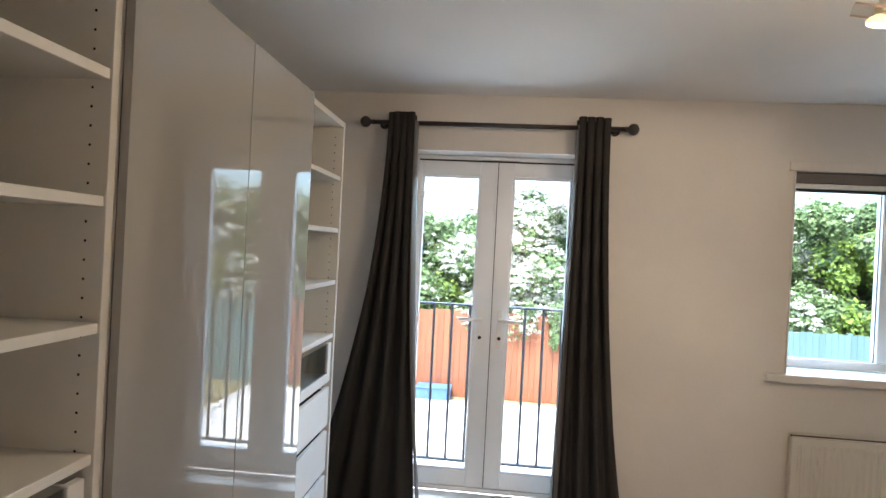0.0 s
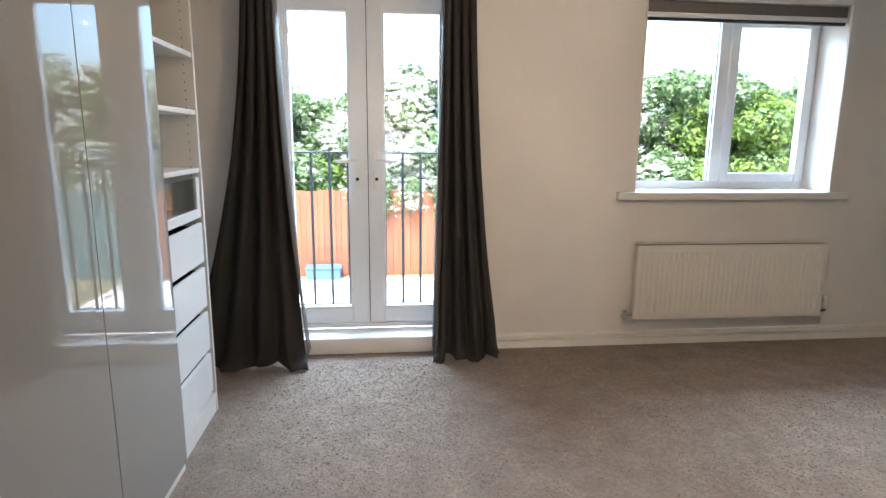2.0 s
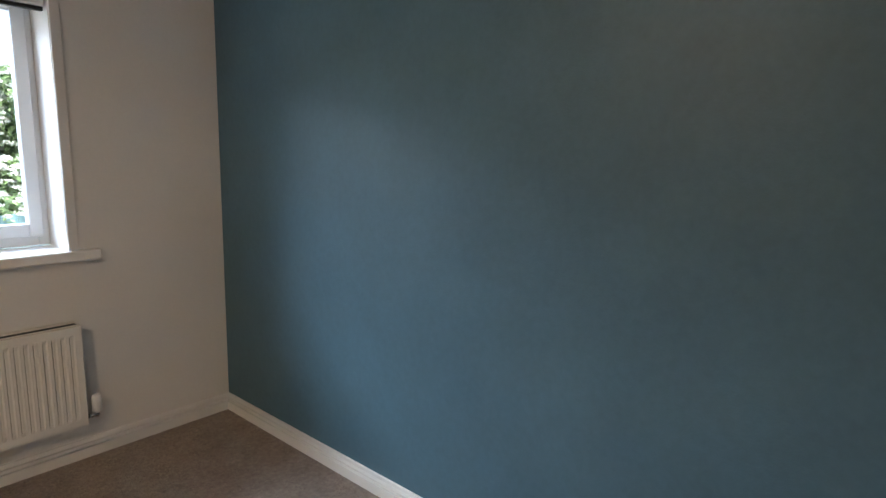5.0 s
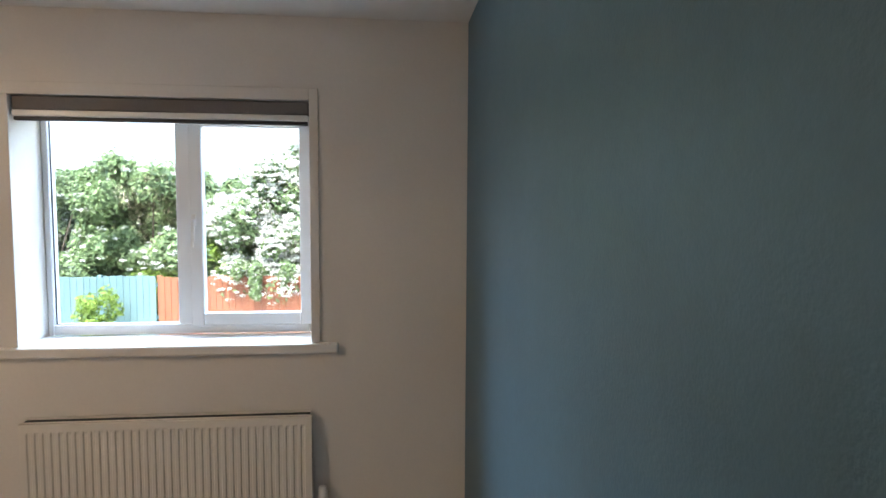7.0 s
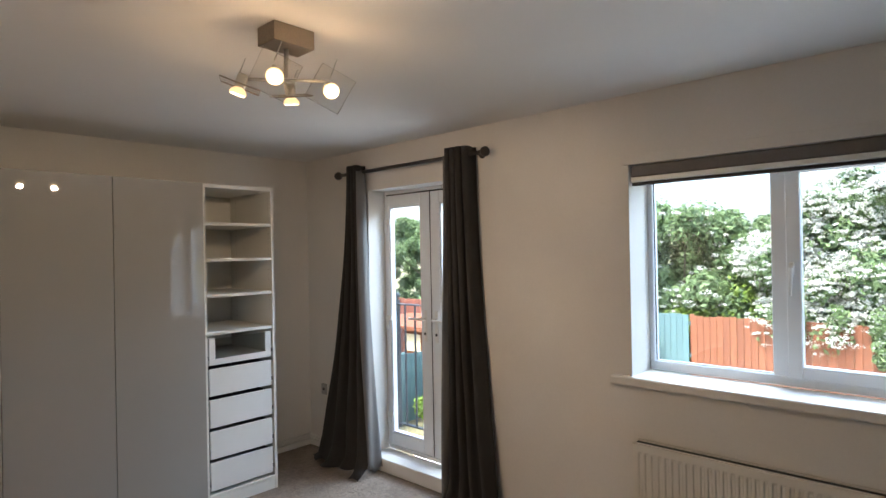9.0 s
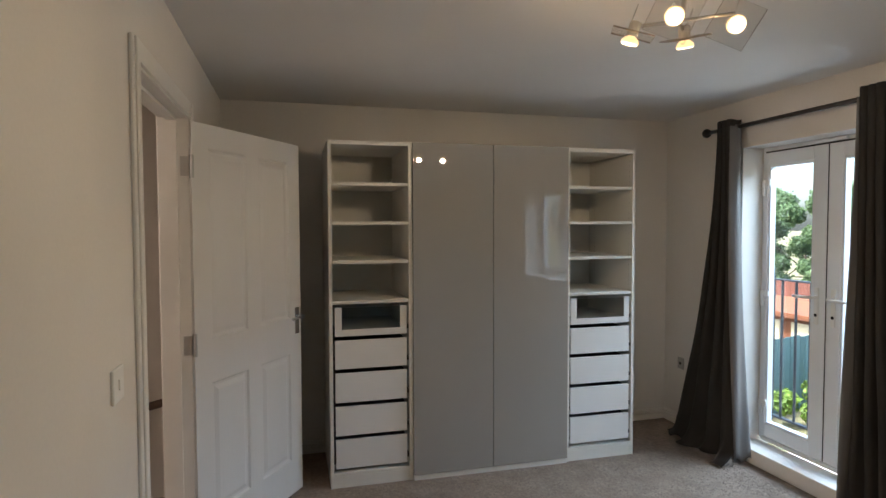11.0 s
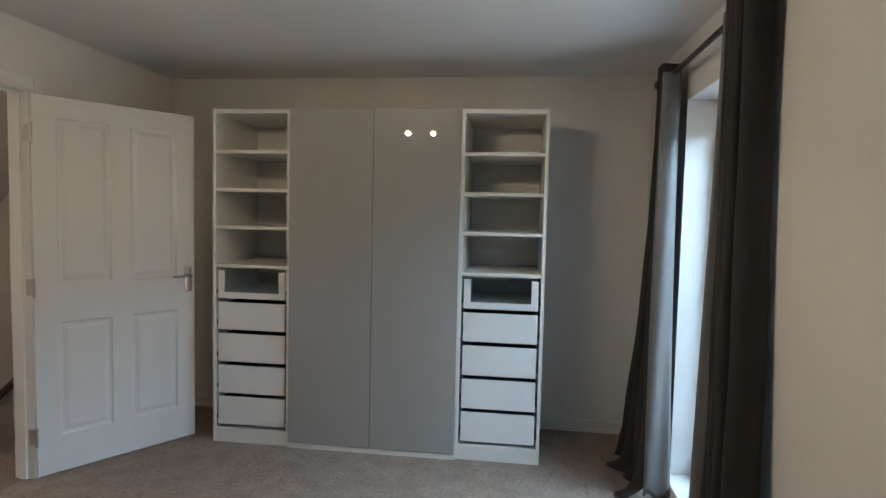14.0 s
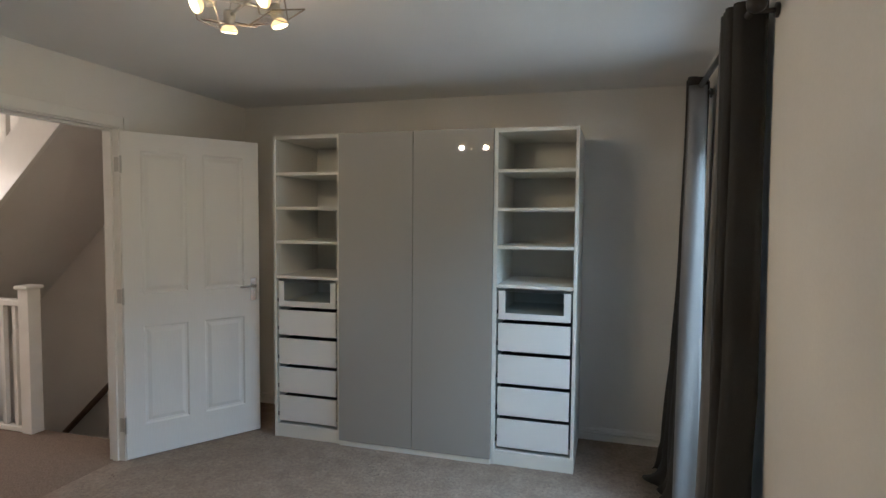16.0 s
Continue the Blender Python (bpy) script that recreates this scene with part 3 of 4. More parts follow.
# ---------------------------------------------------------------- wardrobes
FX, BX, WH = -0.690, -1.262, 2.010
BT = 0.019
SHELF = (1.090, 1.322, 1.546, 1.771)
DRAW = ((0.110, 0.281), (0.304, 0.474), (0.498, 0.669), (0.694, 0.860))


def tower(y0, y1, label):
    """An open-fronted wardrobe frame with shelves above and five drawers below."""
    t = thing("wardrobe_tower", label, "wardrobe", "open wardrobe towers", at=(FX, (y0 + y1) / 2, 0))
    for a in (y0, y1 - BT):
        s = part("side_panel", box(BX, a, 0, FX, a + BT, WH, 0.0015), M_FOIL, t)
        bm = bmesh.new()
        inner, way = (a + BT, 1) if a == y0 else (a, -1)
        for x in (FX - 0.037, BX + 0.09):
            for k in range(54):
                z = 0.14 + k * 0.034
                bmesh.ops.create_circle(bm, cap_ends=True, segments=8, radius=0.0027, matrix=Matrix.Translation((x, inner + way * 0.0004, z)) @ pose(0, 0, 0, 90, 0, 0))
        tagged(part("pin_holes", bm, M_HOLE, s, "rows of small drilled shelf holes"), kind="stuff")
    ya, yb = y0 + BT, y1 - BT
    part("top_panel", box(BX, ya, WH - 0.024, FX - 0.001, yb, WH - 0.001, 0.0015), M_FOIL, t)
    part("back_panel", box(BX + 0.004, ya, 0.085, BX + 0.010, yb, WH - 0.024), M_FOIL, t)
    part("base_panel", box(BX, ya, 0.070, FX - 0.001, yb, 0.089, 0.0015), M_FOIL, t)
    part("plinth", box(FX - 0.014, ya, 0, FX - 0.003, yb, 0.069, 0.0015), M_FOIL, t)
    for z in SHELF:
        part("shelf", box(BX + 0.011, ya + 0.001, z - 0.019, FX - 0.004, yb - 0.001, z, 0.0015), M_FOIL, t)
    for z0, z1 in DRAW + ((0.884, 1.052),):
        glass = z0 > 0.88
        fa, fb = ya + 0.012, yb - 0.012
        if glass:
            d = part("drawer", boxes([(FX - 0.022, fa, z0, FX - 0.006, fb, z0 + 0.038), (FX - 0.022, fa, z0 + 0.038, FX - 0.006, fa + 0.040, z1), (FX - 0.022, fb - 0.040, z0 + 0.038, FX - 0.006, fb, z1)], 0.0015), M_FRONT, t, "drawer with a smoked glass front")
            part("glass_front", box(FX - 0.016, fa + 0.040, z0 + 0.038, FX - 0.012, fb - 0.040, z1 - 0.004), M_SMOKE, d)
        else:
            d = part("drawer", box(FX - 0.022, fa, z0, FX - 0.006, fb, z1, 0.002), M_FRONT, t, "plain white drawer front")
        part("drawer_box", boxes([(BX + 0.03, fa + 0.002, z0 + 0.02, FX - 0.022, fa + 0.010, z1 - 0.014), (BX + 0.03, fb - 0.010, z0 + 0.02, FX - 0.022, fb - 0.002, z1 - 0.014), (BX + 0.03, fa + 0.010, z0 + 0.02, BX + 0.038, fb - 0.010, z1 - 0.014), (BX + 0.038, fa + 0.010, z0 + 0.02, FX - 0.022, fb - 0.010, z0 + 0.030)]), M_FRONT if glass else M_DARK, d)
        part("runner", box(BX + 0.05, ya + 0.0005, z0 + 0.03, FX - 0.012, ya + 0.010, z0 + 0.055), M_DARK, d)
        part("runner", box(BX + 0.05, yb - 0.010, z0 + 0.03, FX - 0.012, yb - 0.0005, z0 + 0.055), M_DARK, d)
    return t


tower(0.530, 1.012, "white open wardrobe tower with shelves and drawers, beside the door")
tower(2.018, 2.502, "white open wardrobe tower with shelves and drawers, near the window")
ward = thing("wardrobe", "high-gloss light grey two-door wardrobe between open towers", "wardrobe", at=(FX, 1.515, 0))
for a in (1.013, 2.017 - BT):
    part("side_panel", box(BX, a, 0, FX, a + BT, WH, 0.0015), M_FOIL, ward)
part("top_panel", box(BX, 1.013 + BT, WH - 0.024, FX - 0.001, 2.017 - BT, WH - 0.001), M_FOIL, ward)
part("back_panel", box(BX + 0.004, 1.013 + BT, 0.05, BX + 0.010, 2.017 - BT, WH - 0.024), M_FOIL, ward)
part("plinth", box(FX + 0.0005, 1.016, 0, FX + 0.014, 2.014, 0.033, 0.0015), M_FOIL, ward)
part("base_panel", box(BX, 1.013 + BT, 0.02, FX, 2.017 - BT, 0.05), M_FOIL, ward)
for a, b in ((1.016, 1.5135), (1.5165, 2.014)):
    dr = part("wardrobe_door", box(FX + 0.003, a, 0.034, FX + 0.021, b, WH - 0.002, 0.0012), M_GLOSS, ward, "high-gloss grey door without a handle")
    part("edge_strip", box(FX + 0.0015, a + 0.001, 0.036, FX + 0.003, b - 0.001, WH - 0.004), M_DARK, dr)


# ---------------------------------------------------------------- curtains on their pole
pole = thing("curtain_pole", "dark bronze curtain pole with ball finials", "curtain pole", at=(-0.04, 3.107, 2.145))
PY, PZ = 3.090, 2.147
part("pole", rod((-0.70, PY, PZ), (0.625, PY, PZ), 0.0125, seg=16), M_ROD, pole, "", True)
for x, w in ((-0.70, -1), (0.625, 1)):
    part("finial", lathe([(0.013, 0), (0.015, 0.006), (0.010, 0.014), (0.018, 0.020), (0.028, 0.032), (0.031, 0.045), (0.028, 0.058), (0.018, 0.068), (0.006, 0.073)], m=Matrix.Translation((x, PY, PZ)) @ pose(0, 0, 0, 0, 90 * w, 0)), M_ROD, pole, "", True)
for x in (-0.655, 0.59):
    bk = part("bracket", rod((x, NORTH - 0.001, PZ), (x, PY, PZ), 0.008), M_ROD, pole, "", True)
    part("rose", rod((x, NORTH - 0.001, PZ), (x, NORTH - 0.010, PZ), 0.024), M_ROD, bk, "", True)


def fold_sheet(top, bottom, folds, deep, side, seed, flare_y, tuck):
    """Hanging cloth between two x spans, with folds that widen downwards and gather on the carpet."""
    rnd = random.Random(seed)
    nu, nv = folds * 12, 60
    ph = [rnd.uniform(-0.5, 0.5) for _ in range(folds + 2)]
    bm = bmesh.new()
    rows = []
    for j in range(nv + 1):
        v = j / nv
        z = 2.195 * (1 - v) + 0.004 * v
        w = v ** 1.75
        x0, x1 = top[0] + (bottom[0] - top[0]) * w, top[1] + (bottom[1] - top[1]) * w
        row = []
        for i in range(nu + 1):
            u = i / nu
            k = u * folds
            wob = ph[int(k)] * (1 - k % 1) + ph[int(k) + 1] * (k % 1)
            a = 2 * math.pi * k + wob * 1.6 * v
            amp = deep * (1 - 0.35 * v) * (0.75 + 0.5 * abs(wob))
            x = x0 + (x1 - x0) * u + 0.25 * deep * math.sin(2 * a) * (1 - v) + 0.012 * wob * v
            y = PY + amp * math.cos(a) + 0.02 * v * math.sin(5 * u + seed) - flare_y * w * (0.4 + 0.6 * abs(2 * u - 1))
            out = max(0.0, ((1 - u if side > 0 else u) - 0.72) / 0.28)
            y += tuck * (0.034 + 0.03 * (1 - v)) * out * out - 0.012 * (1 - v)
            zz = z
            if v > 0.93:
                q = (v - 0.93) / 0.07
                free = u if side > 0 else 1 - u
                y -= (0.05 + 0.03 * free) * q * q * (1 + 0.7 * math.sin(a * 0.45 + seed))
                x += 0.02 * side * free * free * q * q + 0.010 * q * math.sin(1.7 * a + seed)
                zz = z * (1 - 0.6 * q) + 0.016 * q * (1 - 0.5 * q) * (1 + math.sin(a * 1.3 + 5 * q + seed))
            if 0.05 < v < 0.93:
                y += 0.010 * math.sin(7 * v + 9 * u + seed) * v * math.sin(3 * u + 11 * v)
            y = min(y, NORTH - 0.022)
            row.append(bm.verts.new((x, y, zz)))
        rows.append(row)
    for a, b in zip(rows, rows[1:]):
        for i in range(nu):
            bm.faces.new((a[i], a[i + 1], b[i + 1], b[i]))
    return bm


def sheen_strip(xt, xb, ytop, ybot, width, seed):
    """Strip from the free cloth edge round towards the window, its sheen painted paler."""
    bm = bmesh.new()
    rows = []
    for j in range(61):
        v = j / 60
        z = 2.15 - 2.12 * v
        x = xt + (xb - xt) * v ** 1.75
        y = ytop + (ybot - ytop) * v
        rows.append([bm.verts.new((x + 0.012 * math.sin(6 * u + 5 * v + seed) * v + 0.014 * math.sin(math.pi * u), y + width * (1 + 0.5 * v) * u, z + 0.02 * v * math.sin(9 * u))) for u in [k / 8 for k in range(9)]])
    for a, b in zip(rows, rows[1:]):
        for i in range(8):
            bm.faces.new((a[i], a[i + 1], b[i + 1], b[i]))
    return bm


def thick(ob, amount):
    s = ob.modifiers.new("thickness", "SOLIDIFY")
    s.thickness, s.offset = amount, 0
    return ob


def curtain(top, bottom, inner, seed, label, flare, tuck, group="curtains at the french doors"):
    c = thing("curtain", label, "curtain", group, at=((bottom[0] + bottom[1]) / 2, PY, 0))
    thick(part("cloth", fold_sheet(top, bottom, 4, 0.056, inner, seed, flare, tuck), M_CURT, c, "", True), 0.003)
    xt, xb = (top[1], bottom[1]) if inner > 0 else (top[0], bottom[0])
    # The strip named lining is the sheen of the cloth, painted paler.
    thick(part("lining", sheen_strip(xt + 0.004 * inner, xb + 0.004 * inner, PY - 0.055, PY - 0.085, 0.085, seed), M_SHEEN, c, "paler grey strip at the edge for the sheen of the cloth", True), 0.002)
    for k in (0, 3):
        x = top[0] + (top[1] - top[0]) * (k + 0.5) / 4
        bm = bmesh.new()
        ring = [[bm.verts.new((x + 0.004 * math.cos(q), PY + (0.021 + 0.005 * math.sin(q)) * math.cos(p), PZ + (0.021 + 0.005 * math.sin(q)) * math.sin(p))) for q in [2 * math.pi * i / 6 for i in range(6)]] for p in [2 * math.pi * i / 20 for i in range(20)]]
        for i in range(20):
            for h in range(6):
                bm.faces.new((ring[i][h], ring[i][(h + 1) % 6], ring[(i + 1) % 20][(h + 1) % 6], ring[(i + 1) % 20][h]))
        part("eyelet", bm, M_CHROME, c, "chrome eyelet", True)
    return c


curtain((-0.615, -0.470), (-0.99, -0.365), 1, 3, "charcoal eyelet curtain with a paler sheen strip, drawn open, trailing on carpet", 0.11, 1.0)
curtain((0.385, 0.555), (0.345, 0.730), -1, 8, "charcoal eyelet curtain drawn open, pooling slightly on the carpet", 0.06, 0.9)


# ---------------------------------------------------------------- ceiling light
LC = Vector((1.03, 1.53, 0))
lamp = thing("ceiling_light", "brushed steel four-spot ceiling light with clear glass plates, lit", "ceiling light", at=(LC.x, LC.y, TOP))
part("ceiling_box", box(1.018, 1.440, 2.262, 1.122, 1.595, TOP - 0.0005, 0.002), M_BOX, lamp, "brushed steel mounting box")
part("stem", rod((1.065, 1.52, 2.262), (1.035, 1.535, 2.175), 0.008), M_METAL, lamp, "", True)
bm = rod((0.94, 1.415, 2.165), (1.112, 1.665, 2.172), 0.006)
rod((0.947, 1.605, 2.165), (1.124, 1.435, 2.172), 0.006, bm=bm)
part("cross_arm", bm, M_METAL, lamp, "", True)
for (x, y, z), (tx, ty) in (((0.936, 1.412, 2.125), (-0.28, -0.22)), ((0.946, 1.612, 2.125), (-0.22, 0.25)), ((1.124, 1.438, 2.140), (0.85, -0.50)), ((1.112, 1.668, 2.140), (0.80, -0.40))):
    aim = Vector((tx, ty, -1 if abs(tx) < 0.5 else -0.52)).normalized()
    m = Matrix.Translation((x, y, z)) @ (-aim).to_track_quat("Z", "Y").to_matrix().to_4x4()
    head = part("spot_head", lathe([(0.017, 0.012), (0.019, 0.020), (0.019, 0.055), (0.012, 0.060)], m=m), M_METAL, lamp, "steel spot head", True)
    bulb = part("bulb", lathe([(0.004, -0.012), (0.027, -0.011), (0.029, -0.005), (0.021, 0.006), (0.012, 0.012)], m=m), M_BULBRIM, head, "", True)
    part("bulb_face", lathe([(0.003, -0.0150), (0.025, -0.0140), (0.025, -0.0125)], m=m), M_BULB, bulb, "", True)
    turn_m = m @ pose(0, 0, 0, 0, 0, 25)
    plate = part("glass_plate", box(-0.066, -0.066, 0.016, 0.066, 0.066, 0.020, m=turn_m), M_LAMPGLASS, head, "square clear glass plate")
    plate.visible_shadow = False
    part("plate_edge", boxes([(-0.067, -0.067, 0.0155, 0.067, -0.0662, 0.0205, turn_m), (-0.067, 0.0662, 0.0155, 0.067, 0.067, 0.0205, turn_m),
                              (-0.067, -0.0662, 0.0155, -0.0662, 0.0662, 0.0205, turn_m), (0.0662, -0.0662, 0.0155, 0.067, 0.0662, 0.0205, turn_m)]), M_BOX, plate)
    part("wire", rod((x, y, z + 0.05), (x + 0.010, y + 0.022, z + 0.115), 0.0018, seg=6), M_METAL, head)
    lt = new("spot_lamp", bpy.data.lights.new("spot_lamp", "SPOT"))
    lt.data.energy, lt.data.color, lt.data.shadow_soft_size = SPOT_W * (1.35 if abs(tx) < 0.5 else 1.0), (1.0, 0.70, 0.42), 0.018
    lt.data.spot_size, lt.data.spot_blend = radians(178 if abs(tx) < 0.5 else 146), 0.5 if abs(tx) > 0.5 else 0.25
    eye = Vector((x, y, z)) + aim * 0.034
    lt.matrix_world = look(eye, eye + aim)
    spill = new("spill_lamp", bpy.data.lights.new("spill_lamp", "POINT"))
    spill.data.energy, spill.data.color, spill.data.shadow_soft_size = SPILL_W * (1.55 if abs(tx) < 0.5 else 1.0), (1.0, 0.62, 0.32), 0.02
    spill.location = eye


# ---------------------------------------------------------------- sockets, switch, hook
def socket(label, m, width, rocker):
    s = thing("wall_socket" if rocker < 3 else "light_switch", label, "socket" if rocker < 3 else "light switch", at=tuple(m.translation))
    part("faceplate", box(-width / 2, 0, -0.043, width / 2, 0.009, 0.043, 0.003, m=m), M_PLAS if rocker > 1 else M_GREYPLATE, s)
    if rocker == 2:
        for sx in (-0.036, 0.036):
            part("pin_slots", boxes([(sx - 0.003, 0.0088, -0.004, sx + 0.003, 0.0096, 0.006, m), (sx - 0.014, 0.0088, -0.020, sx - 0.008, 0.0096, -0.016, m), (sx + 0.008, 0.0088, -0.020, sx + 0.014, 0.0096, -0.016, m)]), M_SLOT, s)
            part("switch", box(sx * 0.33 - 0.006, 0.009, 0.012, sx * 0.33 + 0.006, 0.0125, 0.030, 0.0015, m=m), M_PLAS, s)
    elif rocker == 3:
        part("rocker", box(-0.008, 0.009, -0.014, 0.008, 0.013, 0.014, 0.002, m=m), M_PLAS, s)
    else:
        part("outlet", box(-0.012, 0.009, -0.010, 0.012, 0.0105, 0.010, 0.001, m=m), M_SLOT if rocker == 1 else M_PLAS, s)


socket("white double wall socket on the teal wall", pose(EAST, 0.668, 0.490, 0, 0, 90), 0.150, 2)
socket("white aerial socket plate beside the curtain", pose(-1.083, NORTH, 0.476, 0, 0, 180), 0.066, 1)
socket("white blank socket plate half behind the curtain", pose(-0.955, NORTH, 0.472, 0, 0, 180), 0.066, 0)
socket("white single light switch beside the doorway", pose(1.045, SOUTH, 1.125, 0, 0, 0), 0.086, 3)
hook = thing("picture_hook", "small brass picture hook on the teal wall", "hook", at=(EAST, 1.478, 1.855))
bm = box(EAST - 0.002, 1.4755, 1.845, EAST - 0.0002, 1.4805, 1.868, 0.0006)
rod((EAST - 0.002, 1.478, 1.848), (EAST - 0.014, 1.478, 1.838), 0.0016, bm=bm)
rod((EAST - 0.014, 1.478, 1.838), (EAST - 0.018, 1.478, 1.852), 0.0016, bm=bm)
part("plate", bm, M_BRASS, hook)


# ---------------------------------------------------------------- landing and stairs
solid("landing_floor", boxes([(-0.31, -2.9, -0.25, 2.2, S0 + 0.05, -0.003), (WEST + 0.001, -0.30, -0.25, -0.31, S0 + 0.05, -0.003)]), M_LCARPET, "dark brown landing carpet", "floor")
solid("landing_wall_south", box(WEST, -3.05, -2.7, 2.3, -2.9, 4.6), M_WALL, "cream painted landing wall", "wall")
solid("landing_wall_east", box(2.2, -2.9, -2.7, 2.35, S0 - 0.0, 4.6), M_WALL, "cream painted landing wall", "wall")
solid("landing_wall_north", boxes([(WEST, S0, TOP + 0.2, 2.2, S0 + 0.1, 4.6), (WEST, S0, -2.7, 2.2, S0 + 0.1, -0.25)]), M_WALL, "cream painted wall above the bedroom doorway", "wall")
solid("landing_ceiling", box(WEST - 0.1, -3.0, 4.6, 2.35, S0 + 0.1, 4.75), M_CEIL, "white upper stairwell ceiling", "ceiling")
solid("lower_hall_floor", box(WEST, -2.9, -2.9, 2.35, S0 + 0.1, -2.7), M_LCARPET, "dark carpet at the foot of the stairs", "floor")
stair = thing("lower_staircase", "carpeted stairs leading down from the landing", "staircase", at=(-0.8, -1.2, -0.2), kind="structure")
for k in range(11):
    y1, z1 = -0.30 - 0.22 * k, -0.19 * (k + 1)
    part("step", box(WEST + 0.002, y1 - 0.24, z1 - 0.19, -0.315, y1, z1, 0.006), M_LCARPET, stair)
bal = thing("banister", "white painted banister with newel post and square spindles", "banister", at=(-0.26, -1.08, 0))
nw = part("newel_post", box(-0.30, -1.12, -0.003, -0.21, -1.03, 0.98, 0.004), M_TRIM, bal)
part("newel_cap", box(-0.315, -1.135, 0.981, -0.195, -1.015, 1.005, 0.006), M_TRIM, nw)
part("handrail", box(-0.285, -2.899, 0.86, -0.225, -1.121, 0.905, 0.010), M_TRIM, bal)
part("base_rail", box(-0.285, -2.899, -0.002, -0.225, -1.121, 0.03, 0.004), M_TRIM, bal)
for k in range(16):
    y = -1.20 - 0.11 * k
    if y > -2.88:
        part("spindle", box(-0.271, y - 0.016, 0.031, -0.239, y + 0.016, 0.859, 0.003), M_TRIM, bal)
wr = thing("wall_handrail", "dark wooden handrail sloping down the stair wall", "handrail", at=(WEST, -1.0, 0.4))
part("rail", rod((WEST + 0.06, -1.17, 0.26), (WEST + 0.06, -2.85, -1.30), 0.026, seg=12), M_OAK, wr, "", True)
part("rail_end", rod((WEST + 0.06, -1.17, 0.26), (WEST + 0.06, -0.25, 0.48), 0.026, seg=12), M_OAK, wr, "", True)
for y in (-0.6, -1.5, -2.4):
    z = 0.40 if y > -0.75 else 0.26 + (y + 1.17) * 0.9286
    part("bracket", rod((WEST + 0.001, y, z - 0.05), (WEST + 0.06, y, z - 0.02), 0.007), M_METAL, wr)
up = thing("upper_staircase", "white painted flight of stairs rising above the landing", "staircase", at=(-0.25, -1.5, 1.5), kind="structure")
ang_s = math.degrees(math.atan2(0.5, 0.541))
SM = pose(0, -0.766, 2.06, ang_s, 0, 0)
part("string", box(-0.285, -2.6, 0.0, -0.25, 1.1, 0.27, 0.003, m=SM @ pose(0, 0, 0)), M_TRIM, up)
part("soffit", box(WEST + 0.002, -2.6, 0.02, -0.286, 1.1, 0.045, m=SM), M_WALL, up)
hr = part("handrail", box(-0.295, -2.4, 0.86, -0.24, 1.0, 0.905, 0.008, m=SM), M_TRIM, up)
for k in range(14):
    y = -2.4 + 0.2 * k
    q = SM @ Vector((0, y, 0.27))
    part("spindle", box(-0.283, q.y - 0.016, q.z - 0.02, -0.252, q.y + 0.016, q.z + 0.83, 0.002), M_TRIM, up)
ll = new("landing_lamp", bpy.data.lights.new("landing_lamp", "POINT"))
ll.data.energy, ll.data.color, ll.data.shadow_soft_size = 10.0, (1.0, 0.74, 0.58), 0.08
ll.location = (0.3, -2.55, 1.7)

# ---------------------------------------------------------------- outdoors
GZ = -2.10
solid("ground", box(-300, 3.53, GZ - 0.5, 300, 500, GZ - 0.03), M_GRASS, "dry grassy garden ground", "ground")
pv = thing("pavement", "pale concrete slab paving in full sun", "paving", at=(0, 8, GZ), kind="structure")
slab = mesh_from("paving_slab", box(-0.296, -0.296, -0.05, 0.296, 0.296, 0.0, 0.006, 1), M_PAVE)
for i in range(15):
    for j in range(16):
        ob = new("paving_slab", slab)
        ob.parent = pv
        ob.location = (-4.4 + 0.6 * i, -3.7 + 0.6 * j, 0.004 * ((i * 7 + j * 3) % 3) - 0.004)
solid("kerb", box(4.31, 3.62, GZ - 0.1, 4.45, 13.6, GZ + 0.06, 0.012), M_PAVE, "pale concrete edging along the paving", "kerb")
solid("house_wall", box(-9.5, 3.2, GZ - 0.4, 7, 3.528, -0.252), M_BRICK, "brick lower wall of the house", "wall")
solid("house_roof", box(-1.6, -3.1, TOP + 2.4, 3.8, 3.9, TOP + 2.6), M_ROOF, "grey tiled house roof", "roof")
solid("house_upper_wall", boxes([(-1.48, 3.2, TOP + 0.2, 3.56, 3.52, TOP + 2.4), (2.36, -3.05, TOP + 0.2, 3.56, -0.3, TOP + 2.4), (-1.48, -0.2, TOP + 0.2, -1.30, 3.2, TOP + 2.4), (3.40, -0.3, TOP + 0.2, 3.56, 3.2, TOP + 2.4)]), M_BRICK, "brick upper storey of the house", "wall")
solid("room_below_wall", box(2.36, S0 - 0.02, -0.02, 3.56, S0, TOP - 0.01), M_BRICK, "outer wall behind the bedroom", "wall")


